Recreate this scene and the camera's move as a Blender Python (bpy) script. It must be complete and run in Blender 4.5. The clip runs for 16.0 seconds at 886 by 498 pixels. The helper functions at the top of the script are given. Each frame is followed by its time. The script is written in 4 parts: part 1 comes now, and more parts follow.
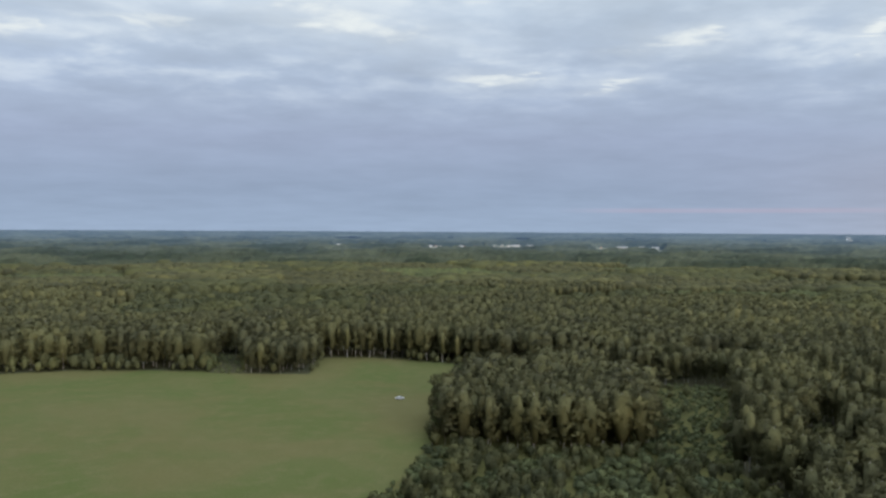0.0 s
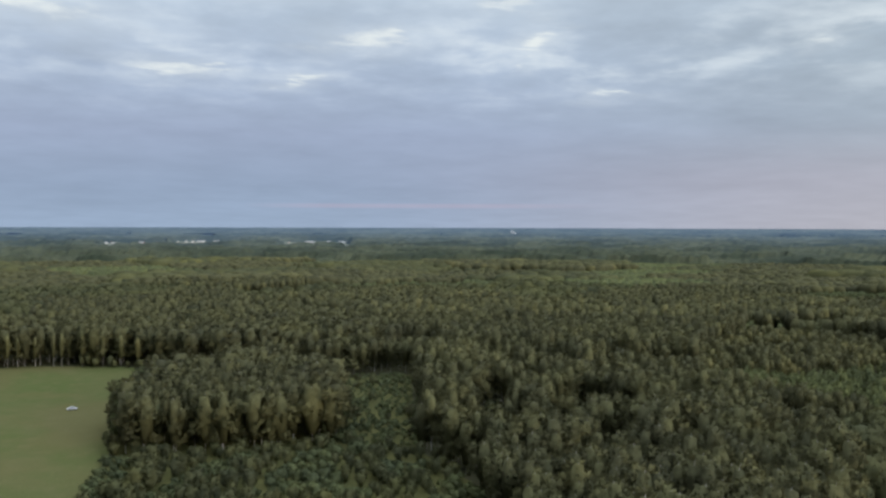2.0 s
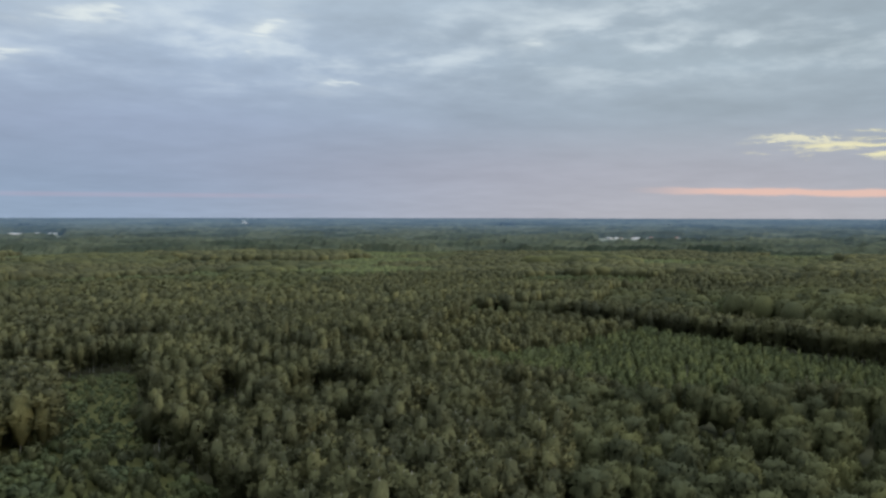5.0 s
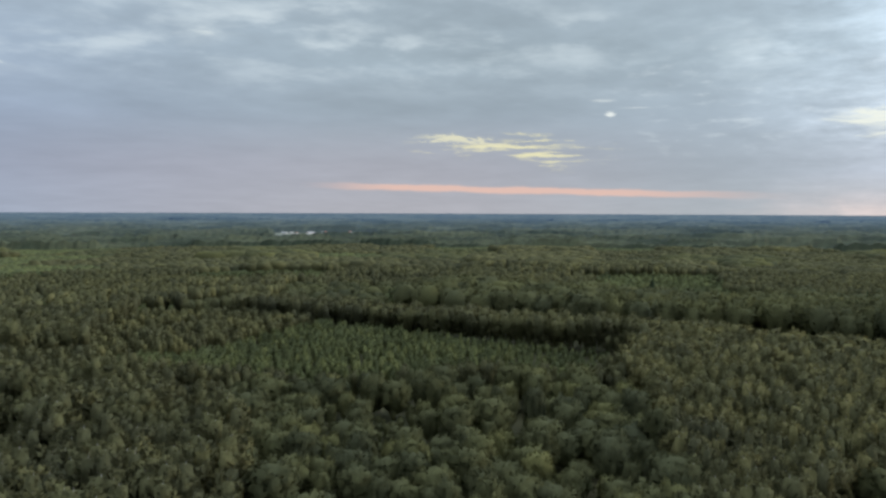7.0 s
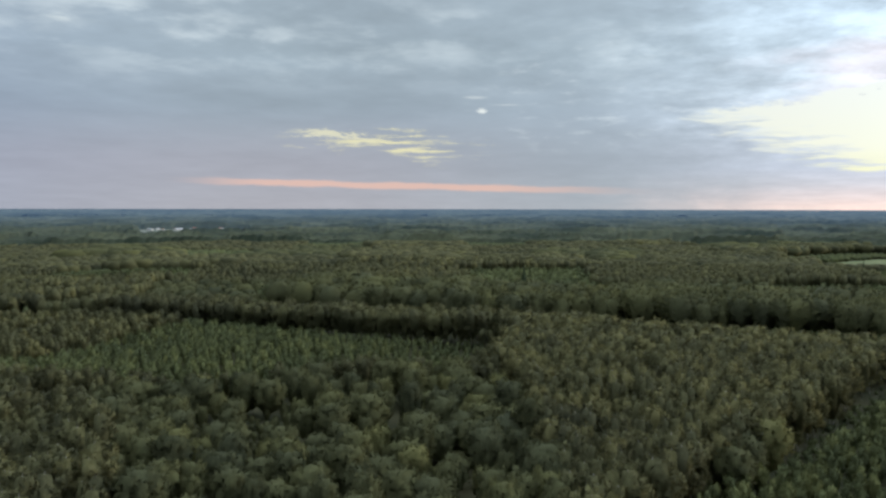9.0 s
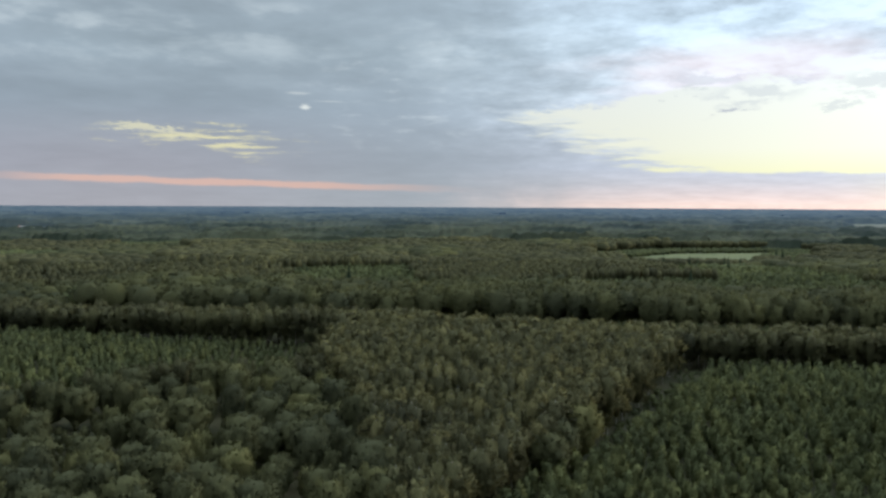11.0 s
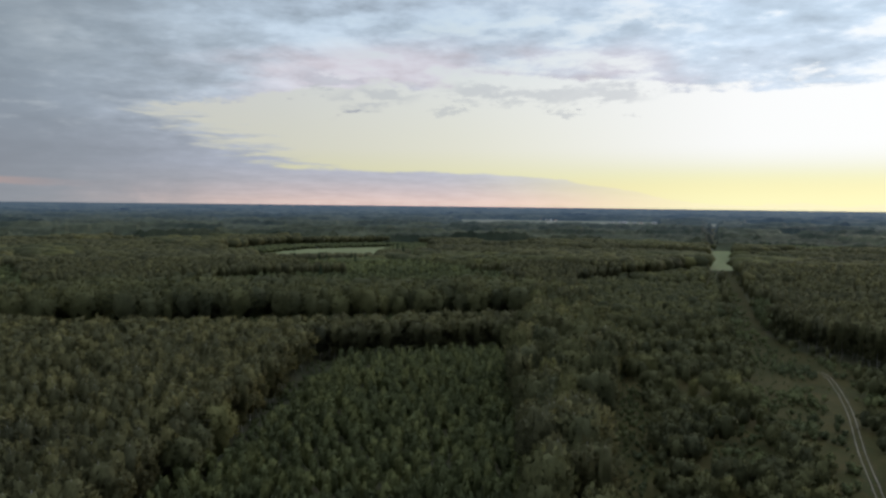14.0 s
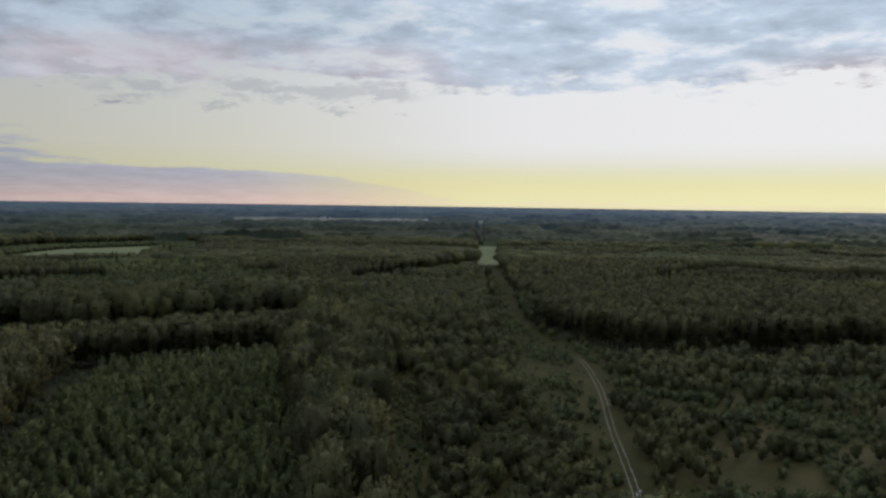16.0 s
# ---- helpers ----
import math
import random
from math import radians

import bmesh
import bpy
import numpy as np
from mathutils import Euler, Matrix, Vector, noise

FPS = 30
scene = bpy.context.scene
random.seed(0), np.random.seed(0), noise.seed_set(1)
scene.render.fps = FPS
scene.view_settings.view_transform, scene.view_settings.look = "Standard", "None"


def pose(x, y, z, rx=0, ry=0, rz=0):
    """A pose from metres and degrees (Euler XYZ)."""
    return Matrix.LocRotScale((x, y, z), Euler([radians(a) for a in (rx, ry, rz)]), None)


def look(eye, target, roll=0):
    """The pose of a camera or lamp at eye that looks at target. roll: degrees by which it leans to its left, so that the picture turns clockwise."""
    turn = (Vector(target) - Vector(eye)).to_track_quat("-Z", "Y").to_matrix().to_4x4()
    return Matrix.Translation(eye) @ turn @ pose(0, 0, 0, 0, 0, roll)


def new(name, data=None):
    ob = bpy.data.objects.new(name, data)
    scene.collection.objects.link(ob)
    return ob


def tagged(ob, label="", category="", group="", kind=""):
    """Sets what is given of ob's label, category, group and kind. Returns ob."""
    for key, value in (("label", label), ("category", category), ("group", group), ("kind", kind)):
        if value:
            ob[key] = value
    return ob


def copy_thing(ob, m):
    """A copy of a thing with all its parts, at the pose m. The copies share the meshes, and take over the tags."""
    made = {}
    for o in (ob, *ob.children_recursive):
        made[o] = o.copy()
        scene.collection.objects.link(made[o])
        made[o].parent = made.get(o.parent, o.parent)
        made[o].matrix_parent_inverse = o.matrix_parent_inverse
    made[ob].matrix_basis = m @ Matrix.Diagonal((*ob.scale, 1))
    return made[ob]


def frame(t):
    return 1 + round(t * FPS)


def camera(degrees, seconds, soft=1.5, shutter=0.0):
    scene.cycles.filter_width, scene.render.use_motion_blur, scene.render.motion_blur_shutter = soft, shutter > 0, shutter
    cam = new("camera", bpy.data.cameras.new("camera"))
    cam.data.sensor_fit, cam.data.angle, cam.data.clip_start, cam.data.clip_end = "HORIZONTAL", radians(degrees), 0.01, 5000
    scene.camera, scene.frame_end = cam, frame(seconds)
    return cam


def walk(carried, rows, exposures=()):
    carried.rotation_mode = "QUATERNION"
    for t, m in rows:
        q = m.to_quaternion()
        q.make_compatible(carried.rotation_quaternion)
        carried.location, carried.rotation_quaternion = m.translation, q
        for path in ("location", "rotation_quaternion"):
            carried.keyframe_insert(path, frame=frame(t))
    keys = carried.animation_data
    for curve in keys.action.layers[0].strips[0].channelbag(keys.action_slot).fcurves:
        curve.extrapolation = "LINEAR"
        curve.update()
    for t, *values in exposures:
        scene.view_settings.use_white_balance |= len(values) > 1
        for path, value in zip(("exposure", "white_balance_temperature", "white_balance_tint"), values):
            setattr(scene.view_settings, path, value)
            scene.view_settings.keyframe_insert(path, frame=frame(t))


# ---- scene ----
# The camera hovers over one spot and turns to its right.
EYE = 75.0
cam = camera(55.34, 16.0, soft=2.7)
TURNS = [
    (0.0, 0.01, -1.39, -0.32),
    (0.5, -6.11, -1.45, -0.28),
    (1.0, -13.21, -1.52, -0.26),
    (1.5, -18.06, -1.59, -0.21),
    (2.0, -20.91, -1.66, -0.15),
    (2.5, -21.20, -1.76, -0.07),
    (3.0, -21.87, -1.87, -0.07),
    (3.2, -22.68, -1.92, -0.07),
    (5.3, -42.36, -2.37, -0.11),
    (5.5, -44.76, -2.40, -0.12),
    (6.0, -51.26, -2.48, -0.12),
    (6.5, -56.32, -2.54, -0.18),
    (7.0, -60.61, -2.63, -0.22),
    (7.5, -63.23, -2.68, -0.16),
    (8.0, -65.43, -2.77, -0.16),
    (8.5, -67.14, -2.83, -0.16),
    (8.7, -67.85, -2.87, -0.13),
    (10.8, -79.67, -3.05, -0.28),
    (11.0, -80.95, -3.06, -0.29),
    (11.5, -84.35, -3.07, -0.30),
    (12.0, -88.25, -3.11, -0.39),
    (12.5, -92.43, -3.13, -0.44),
    (13.0, -97.06, -3.10, -0.53),
    (13.5, -101.17, -3.12, -0.60),
    (14.0, -105.57, -3.12, -0.68),
    (14.5, -109.59, -3.15, -0.66),
    (15.0, -113.70, -3.13, -0.75),
    (15.5, -117.18, -3.12, -0.80),
    (16.0, -120.78, -3.11, -0.80),
]
STOPS = [(0.0, 0.07, 6430, 10), (3.0, 0.02, 6400, 9), (7.0, -0.05, 6300, 7), (11.0, -0.19, 6200, 7), (12.5, -0.42, 6250, 8), (14.5, -0.78, 6280, 11), (16.0, -0.99, 6250, 12)]
walk(cam, [(t, pose(0, 0, EYE, 90 + pitch, roll, yaw)) for t, yaw, pitch, roll in TURNS], STOPS)


# ---- node helpers ----
def lin(r, g, b):
    """A colour given in 8-bit display values."""
    return tuple((c / 255 / 12.92 if c < 10 else ((c / 255 + 0.055) / 1.055) ** 2.4) for c in (r, g, b)) + (1.0,)


class Graph:
    """Small helper to write node graphs as expressions."""

    def __init__(self, tree):
        self.t = tree

    def put(self, socket, value):
        if hasattr(value, "is_output"):
            self.t.links.new(value, socket)
        else:
            socket.default_value = value

    def m(self, op, a, b=0.0, c=0.0, clamp=False):
        n = self.t.nodes.new("ShaderNodeMath")
        n.operation, n.use_clamp = op, clamp
        for s, v in zip(n.inputs, (a, b, c)):
            self.put(s, v)
        return n.outputs[0]

    def add(self, *xs):
        r = xs[0]
        for x in xs[1:]:
            r = self.m("ADD", r, x)
        return r

    def mul(self, *xs):
        r = xs[0]
        for x in xs[1:]:
            r = self.m("MULTIPLY", r, x)
        return r

    def sub(self, a, b):
        return self.m("SUBTRACT", a, b)

    def step(self, x, lo, hi):
        """0 at lo, 1 at hi, smooth between."""
        n = self.t.nodes.new("ShaderNodeMapRange")
        n.interpolation_type = "SMOOTHSTEP"
        self.put(n.inputs["Value"], x)
        self.put(n.inputs["From Min"], lo)
        self.put(n.inputs["From Max"], hi)
        return n.outputs["Result"]

    def ramp(self, x, lo, hi, stops):
        """A polyline: stops are (x, colour or number)."""
        n = self.t.nodes.new("ShaderNodeValToRGB")
        self.put(n.inputs[0], self.m("DIVIDE", self.sub(x, lo), hi - lo, clamp=True))
        e = n.color_ramp.elements
        while len(e) < len(stops):
            e.new(0.5)
        for q, (p, c) in zip(e, stops):
            q.position = (p - lo) / (hi - lo)
        for q, (p, c) in zip(e, stops):
            q.color = c if isinstance(c, tuple) else (c, c, c, 1)
        return n.outputs["Color"]

    def mix(self, f, a, b):
        n = self.t.nodes.new("ShaderNodeMix")
        n.data_type, n.clamp_factor = "RGBA", True
        self.put(n.inputs[0], f)
        self.put(n.inputs[6], a)
        self.put(n.inputs[7], b)
        return n.outputs[2]

    def tone(self, colour, k):
        """A colour times a number."""
        n = self.t.nodes.new("ShaderNodeVectorMath")
        n.operation = "SCALE"
        self.put(n.inputs[0], colour[:3] if isinstance(colour, tuple) else colour)
        self.put(n.inputs["Scale"], k)
        return n.outputs[0]

    def vec(self, x, y, z=0.0):
        n = self.t.nodes.new("ShaderNodeCombineXYZ")
        for s, v in zip(n.inputs, (x, y, z)):
            self.put(s, v)
        return n.outputs[0]

    def noise(self, v, scale, detail=3.0, rough=0.5, warp=0.0):
        n = self.t.nodes.new("ShaderNodeTexNoise")
        self.put(n.inputs["Vector"], v)
        n.inputs["Scale"].default_value, n.inputs["Detail"].default_value = scale, detail
        n.inputs["Roughness"].default_value, n.inputs["Distortion"].default_value = rough, warp
        return n.outputs["Fac"]


# ---- sky ----
world = bpy.data.worlds.new("dusk_sky")
scene.world = world
world.use_nodes = True
wt = world.node_tree
wt.nodes.clear()
g = Graph(wt)
tc = wt.nodes.new("ShaderNodeTexCoord")
sp = wt.nodes.new("ShaderNodeSeparateXYZ")
wt.links.new(tc.outputs["Generated"], sp.inputs[0])
dx, dy, dz = sp.outputs
az = g.mul(g.m("ARCTAN2", dx, dy), 180 / math.pi)
el = g.mul(g.m("ARCSINE", dz), 180 / math.pi)
# the cloud layer lies flat overhead, so that it closes up towards the horizon
depth = g.m("DIVIDE", 1.0, g.add(g.m("MAXIMUM", dz, 0.0), 0.11))
sheet = g.vec(g.mul(dx, depth), g.mul(dy, depth))
n_big = g.noise(sheet, 0.75, 5, 0.55, 0.15)
n_mid = g.noise(sheet, 2.6, 7, 0.58, 0.12)
n_fine = g.noise(g.vec(g.mul(dx, depth), g.mul(dy, depth), 3.7), 5.6, 7, 0.62, 0.1)
flat = g.vec(g.mul(az, 0.10), g.mul(el, 0.55))
n_streak = g.noise(flat, 1.0, 6, 0.55, 0.15)
n_rag = g.noise(g.vec(g.mul(az, 0.42), g.mul(el, 1.25), 2.0), 1.0, 8, 0.62, 0.1)
n_fray = g.noise(g.vec(g.mul(az, 0.3), g.mul(el, 0.9), 5.0), 1.0, 7, 0.65, 0.25)
fray = g.mul(g.sub(n_fray, 0.5), 3.2)
soft_fray = g.mul(g.sub(g.noise(g.vec(g.mul(az, 0.22), g.mul(el, 1.1), 8.0), 1.0, 3, 0.5, 0.3), 0.5), 3.0)
waz = g.add(az, g.mul(fray, 3.0))
wel = g.add(el, g.mul(fray, 1.3))

# closed cloud: colour by height, east and south-east
east = g.ramp(el, 0, 90, [(0, lin(152, 170, 194)), (2.5, lin(148, 164, 188)), (6, lin(156, 169, 193)), (10, lin(172, 187, 208)), (16, lin(192, 207, 222)), (40, lin(215, 220, 226)), (90, lin(226, 229, 232))])
south = g.ramp(el, 0, 90, [(0, lin(180, 184, 190)), (2.5, lin(172, 179, 188)), (6, lin(164, 175, 186)), (10, lin(166, 179, 189)), (16, lin(170, 183, 194)), (40, lin(208, 213, 219)), (90, lin(226, 229, 232))])
cloud = g.mix(g.step(az, 16.9, 60.0), east, south)
blush = g.mul(g.step(az, 5.6, 46.4), g.step(az, 81.3, 60.0), g.step(el, 7.0, 2.5))
cloud = g.mix(g.mul(blush, 0.22), cloud, lin(190, 165, 175))
relief = g.add(g.mul(g.sub(n_big, 0.5), 0.62), g.mul(g.sub(n_mid, 0.5), 0.52), g.mul(g.sub(n_streak, 0.5), 0.22))
shade = g.add(1.0, g.mul(relief, g.add(0.35, g.mul(g.step(el, 3.5, 11.0), 0.65))))
cloud = g.tone(cloud, shade)
# thin places through which the light shows
thin = g.mul(g.step(n_mid, 0.44, 0.70), g.step(n_big, 0.36, 0.60), g.step(el, 6.5, 12.0))
cloud = g.mix(g.mul(thin, 0.8), cloud, lin(222, 230, 234))


def glow_at(a, e, w, h, slope=0.0, hard=0.0, torn=False):
    """A ragged bright place in the cloud, at a bearing and height in degrees."""
    u = g.m("DIVIDE", g.sub(waz if torn else g.add(az, g.mul(soft_fray, 3.5)), a), w)
    v = g.m("DIVIDE", g.sub(g.sub(wel if torn else g.add(el, g.mul(soft_fray, 0.9)), e), g.mul(g.sub(az, a), slope)), h)
    r = g.m("SQRT", g.add(g.mul(u, u), g.mul(v, v)))
    return g.step(r, 1.0, hard)


for a, e, w, h, slope, k in ((-21.0, 15.6, 6, 0.9, -0.10, 0.7), (-6.0, 13.6, 5, 1.0, -0.16, 0.95), (-9.0, 15.2, 3, 1.0, 0, 0.8), (-20.0, 12.9, 3, 0.5, -0.1, 0.6), (-27.0, 11.9, 2, 0.4, -0.1, 0.8), (3.4, 9.9, 3.2, 0.35, -0.03, 0.85), (11.2, 9.5, 1.2, 0.4, 0.1, 0.8),
                         (16.3, 12.2, 3.2, 0.6, 0.04, 0.9), (26.8, 11.8, 0.9, 0.9, 0.6, 0.95), (24.7, 14.5, 3, 0.5, 0, 0.6), (31.2, 8.6, 1.6, 0.25, -0.05, 0.7), (45.3, 11.4, 0.8, 0.3, 0, 0.7), (5.6, 15.2, 5, 0.5, 0, 0.5)):
    cloud = g.mix(g.mul(glow_at(a, e, w * 3.0, h * 3.4, slope), 0.30 * k), cloud, lin(220, 228, 232))
    lit = g.add(glow_at(a, e, w * 1.8, h * 1.9, slope), g.mul(g.sub(n_rag, 0.5), 1.5))
    cloud = g.mix(g.mul(g.step(lit, 0.35, 1.30), glow_at(a, e, w * 2.3, h * 2.6, slope), k * 1.15), cloud, lin(228, 234, 234))
# brighter torn cloud towards the west
torn = g.mul(g.step(az, 65.1, 77.9), g.step(el, 3.0, 4.5), g.step(el, 13.0, 8.0))
holes = g.step(g.add(g.mul(n_fine, 0.3), g.mul(g.noise(g.vec(g.mul(az, 0.42), g.mul(el, 1.5), 4.0), 1.0, 6, 0.6, 0.1), 0.7)), 0.50, 0.78)
cloud = g.mix(g.mul(torn, holes, 0.55), cloud, lin(222, 229, 233))
for a, e, w, h, k in ((71.75, 6.35, 0.36, 0.20, 0.9), (71.3, 7.25, 0.9, 0.10, 0.35), (73.6, 6.75, 1.1, 0.08, 0.3)):
    spot_u, spot_v = g.m("DIVIDE", g.sub(az, a), w), g.m("DIVIDE", g.sub(el, e), h)
    spot = g.sub(g.m("SQRT", g.add(g.mul(spot_u, spot_u), g.mul(spot_v, spot_v))), g.mul(g.sub(n_rag, 0.5), 3.0))
    cloud = g.mix(g.mul(g.step(spot, 1.3, 0.3), k), cloud, lin(238, 240, 236))
# yellow rifts and the red strip under them
n_line = g.noise(g.vec(g.mul(az, 0.26), g.add(g.mul(el, 3.0), g.mul(n_rag, 1.5)), 9.0), 1.0, 6, 0.6, 0.2)
rift = g.mul(glow_at(65.6, 4.1, 8.5, 1.1, -0.06, 0.2, True), g.step(n_line, 0.47, 0.62))
cloud = g.mix(rift, cloud, lin(238, 230, 190))
cloud = g.mix(g.mul(glow_at(62.0, 4.7, 3.5, 0.35, -0.1, 0.4, True), 0.8), cloud, lin(236, 230, 200))
strip_e = g.sub(1.62, g.mul(g.sub(az, 53.0), 0.022))
strip_d = g.m("ABSOLUTE", g.sub(g.add(el, g.mul(fray, 0.12)), strip_e))
strip = g.mul(g.step(strip_d, 0.30, 0.10), g.step(az, 50.7, 58.0), g.step(az, 84.6, 71.2))
cloud = g.mix(g.mul(strip, 0.85), cloud, lin(238, 196, 180))
strip2 = g.mul(g.step(g.m("ABSOLUTE", g.sub(el, 1.25)), 0.22, 0.05), g.step(az, 6.8, 13.5), g.step(az, 33.4, 22.5))
cloud = g.mix(g.mul(strip2, 0.22), cloud, lin(205, 175, 190))

# the open western sky
open_sky = g.ramp(el, -1, 60, [(-1, lin(248, 214, 176)), (0.3, lin(248, 216, 176)), (0.9, lin(246, 232, 176)), (1.8, lin(244, 240, 196)), (3.6, lin(244, 242, 222)), (7.5, lin(240, 242, 236)), (12, lin(222, 236, 242)), (25, lin(190, 212, 236)), (60, lin(170, 198, 232))])
open_sky = g.mix(g.mul(g.step(az, 106.0, 124.0), g.step(el, 2.8, 0.2)), open_sky, (1.02, 0.955, 0.53, 1))
heart = g.mul(g.step(az, 104.2, 127.8), g.step(az, 180.8, 158.6), g.step(el, 1.6, 4.2), g.step(el, 22.0, 12.0))
open_sky = g.mix(g.mul(heart, 0.9), open_sky, lin(252, 251, 248))
open_sky = g.tone(open_sky, g.add(g.mul(g.ramp(az, 80, 180, [(80, 0.50), (95, 0.59), (110, 0.72), (125, 0.82), (140, 0.86), (180, 0.9)]), 1.95), g.mul(heart, 0.04)))
top = g.ramp(az, 60, 190, [(65.1, 0.0), (82.4, 0.20), (86.3, 0.285), (91.2, 0.325), (98.8, 0.39), (106.4, 0.44), (114.1, 0.39), (123.9, 0.40), (136.5, 0.39), (144.3, 0.385), (149.1, 0.41), (172.2, 0.45), (185.0, 0.3)])
low = g.ramp(az, 60, 190, [(65.1, 0.20), (84.6, 0.15), (89.1, 0.128), (95.6, 0.106), (105, 0.099), (111, 0.088), (116, 0.06), (122, 0.0), (185.0, 0.0)])
e20 = g.m("DIVIDE", el, 20.0)
ragged = g.add(g.mul(fray, 0.06), g.mul(g.sub(n_streak, 0.5), 0.22))
below_top = g.step(g.sub(g.add(top, ragged), e20), -0.015, 0.02)
above_low = g.step(g.sub(e20, g.add(low, g.mul(fray, 0.012))), -0.004, 0.008)
above_low = g.m("MAXIMUM", above_low, g.mul(g.step(az, 104.0, 122.0), 0.8))
opening = g.mul(below_top, above_low, g.step(g.add(az, g.mul(g.sub(n_line, 0.5), 16.0), g.mul(g.sub(el, 2.0), 2.5)), 93.5, 99.0))
# above it the cloud is broken; below it lies a bank
n_break = g.add(g.mul(n_mid, 0.5), g.mul(n_fine, 0.3), g.mul(n_streak, 0.2))
broken = g.mul(g.step(waz, 91.2, 106.4), g.step(n_break, 0.485, 0.59), g.step(el, 5.0, 7.0))
west_cloud = g.ramp(el, 0, 90, [(0, lin(230, 203, 192)), (0.6, lin(212, 195, 192)), (1.4, lin(192, 188, 193)), (2.4, lin(186, 190, 202)), (7, lin(188, 198, 208)), (12, lin(184, 199, 212)), (20, lin(188, 198, 216)), (90, lin(225, 230, 238))])
heap = g.add(0.25, g.mul(g.step(el, 2.5, 5.5), 0.75))
west_cloud = g.tone(west_cloud, g.add(1.52, g.mul(g.sub(n_mid, 0.5), 2.3, heap), g.mul(g.sub(n_fine, 0.5), 1.5, heap), g.mul(g.step(az, 97.0, 130.0), 0.65)))
flush = g.mul(g.step(waz, 84.0, 96.0), g.step(az, 130.0, 116.0), g.step(el, 4.5, 6.5), g.step(el, 12.0, 9.0), g.step(n_big, 0.46, 0.62))
west_cloud = g.mix(g.mul(flush, 0.40), west_cloud, (1.22, 0.95, 0.95, 1))
cloud = g.mix(g.step(waz, 77.9, 99.9), cloud, west_cloud)
cloud = g.tone(cloud, g.add(1.0, g.mul(g.step(az, 66.0, 80.0), g.step(az, 112.0, 98.0), g.step(el, 3.0, 6.0), 0.16)))
sunset = g.mul(g.step(az, 137.5, 147.2), g.step(el, 10.0, 8.0))
cloud = g.mix(g.mul(sunset, 0.5), cloud, lin(240, 190, 180))
sky = g.mix(g.m("MAXIMUM", opening, g.mul(broken, 0.85)), cloud, open_sky)
# small dark scraps that drift in the opening
scraps = g.mul(g.step(n_fray, 0.60, 0.70), g.step(el, 5.2, 6.0), g.step(el, 8.5, 7.0), g.step(az, 91.2, 97.7), g.step(az, 121.7, 115.2))
sky = g.mix(g.mul(scraps, 0.8), sky, lin(186, 188, 202))
for a, e, w, h in ((101.0, 7.0, 3.6, 0.75), (107.8, 7.4, 3.2, 0.8), (112.0, 7.2, 4.0, 0.8), (117.0, 7.35, 3.8, 0.8), (114.2, 6.2, 1.6, 0.35), (106.0, 6.2, 1.8, 0.35), (98.0, 8.0, 4.0, 0.7)):
    sky = g.mix(g.mul(glow_at(a, e, w, h, 0.0, 0.3, True), 0.40), sky, (0.60, 0.64, 0.72, 1))
# overhead, out of sight, the cloud is thin and bright
sky = g.tone(sky, g.add(1.0, g.mul(g.step(el, 18.0, 55.0), 1.5)))
# away from the sunset, unseen sky is dimmed to darken sides facing the camera
turned = g.m("ABSOLUTE", g.sub(g.m("ABSOLUTE", g.sub(az, 70.0)), 180.0))
sky = g.tone(sky, g.sub(1.0, g.mul(g.step(turned, 78.0, 35.0), g.step(el, 75.0, 30.0), 0.45)))
ground_tone = g.mix(g.step(el, -0.5, -2.0), sky, (0.04, 0.045, 0.03, 1))
bg = wt.nodes.new("ShaderNodeBackground")
wt.links.new(ground_tone, bg.inputs["Color"])
bg.inputs["Strength"].default_value = 1.0
wt.links.new(bg.outputs[0], wt.nodes.new("ShaderNodeOutputWorld").inputs[0])

# the last sunlight, spread by the clouds
lamp = bpy.data.lights.new("sun", "SUN")
lamp.energy, lamp.angle, lamp.color = 2.5, radians(20), (1.0, 0.85, 0.65)
sun = new("sun", lamp)
sun.matrix_world = look((0, 0, 300), (-math.sin(radians(152)) * 300, -math.cos(radians(152)) * 300, 300 - 300 * math.tan(radians(12))))

# ---- materials ----
def material(name):
    mat = bpy.data.materials.new(name)
    mat.use_nodes = True
    t = mat.node_tree
    b = t.nodes["Principled BSDF"]
    return mat, Graph(t), b


def place(gr):
    return gr.t.nodes.new("ShaderNodeNewGeometry").outputs["Position"]


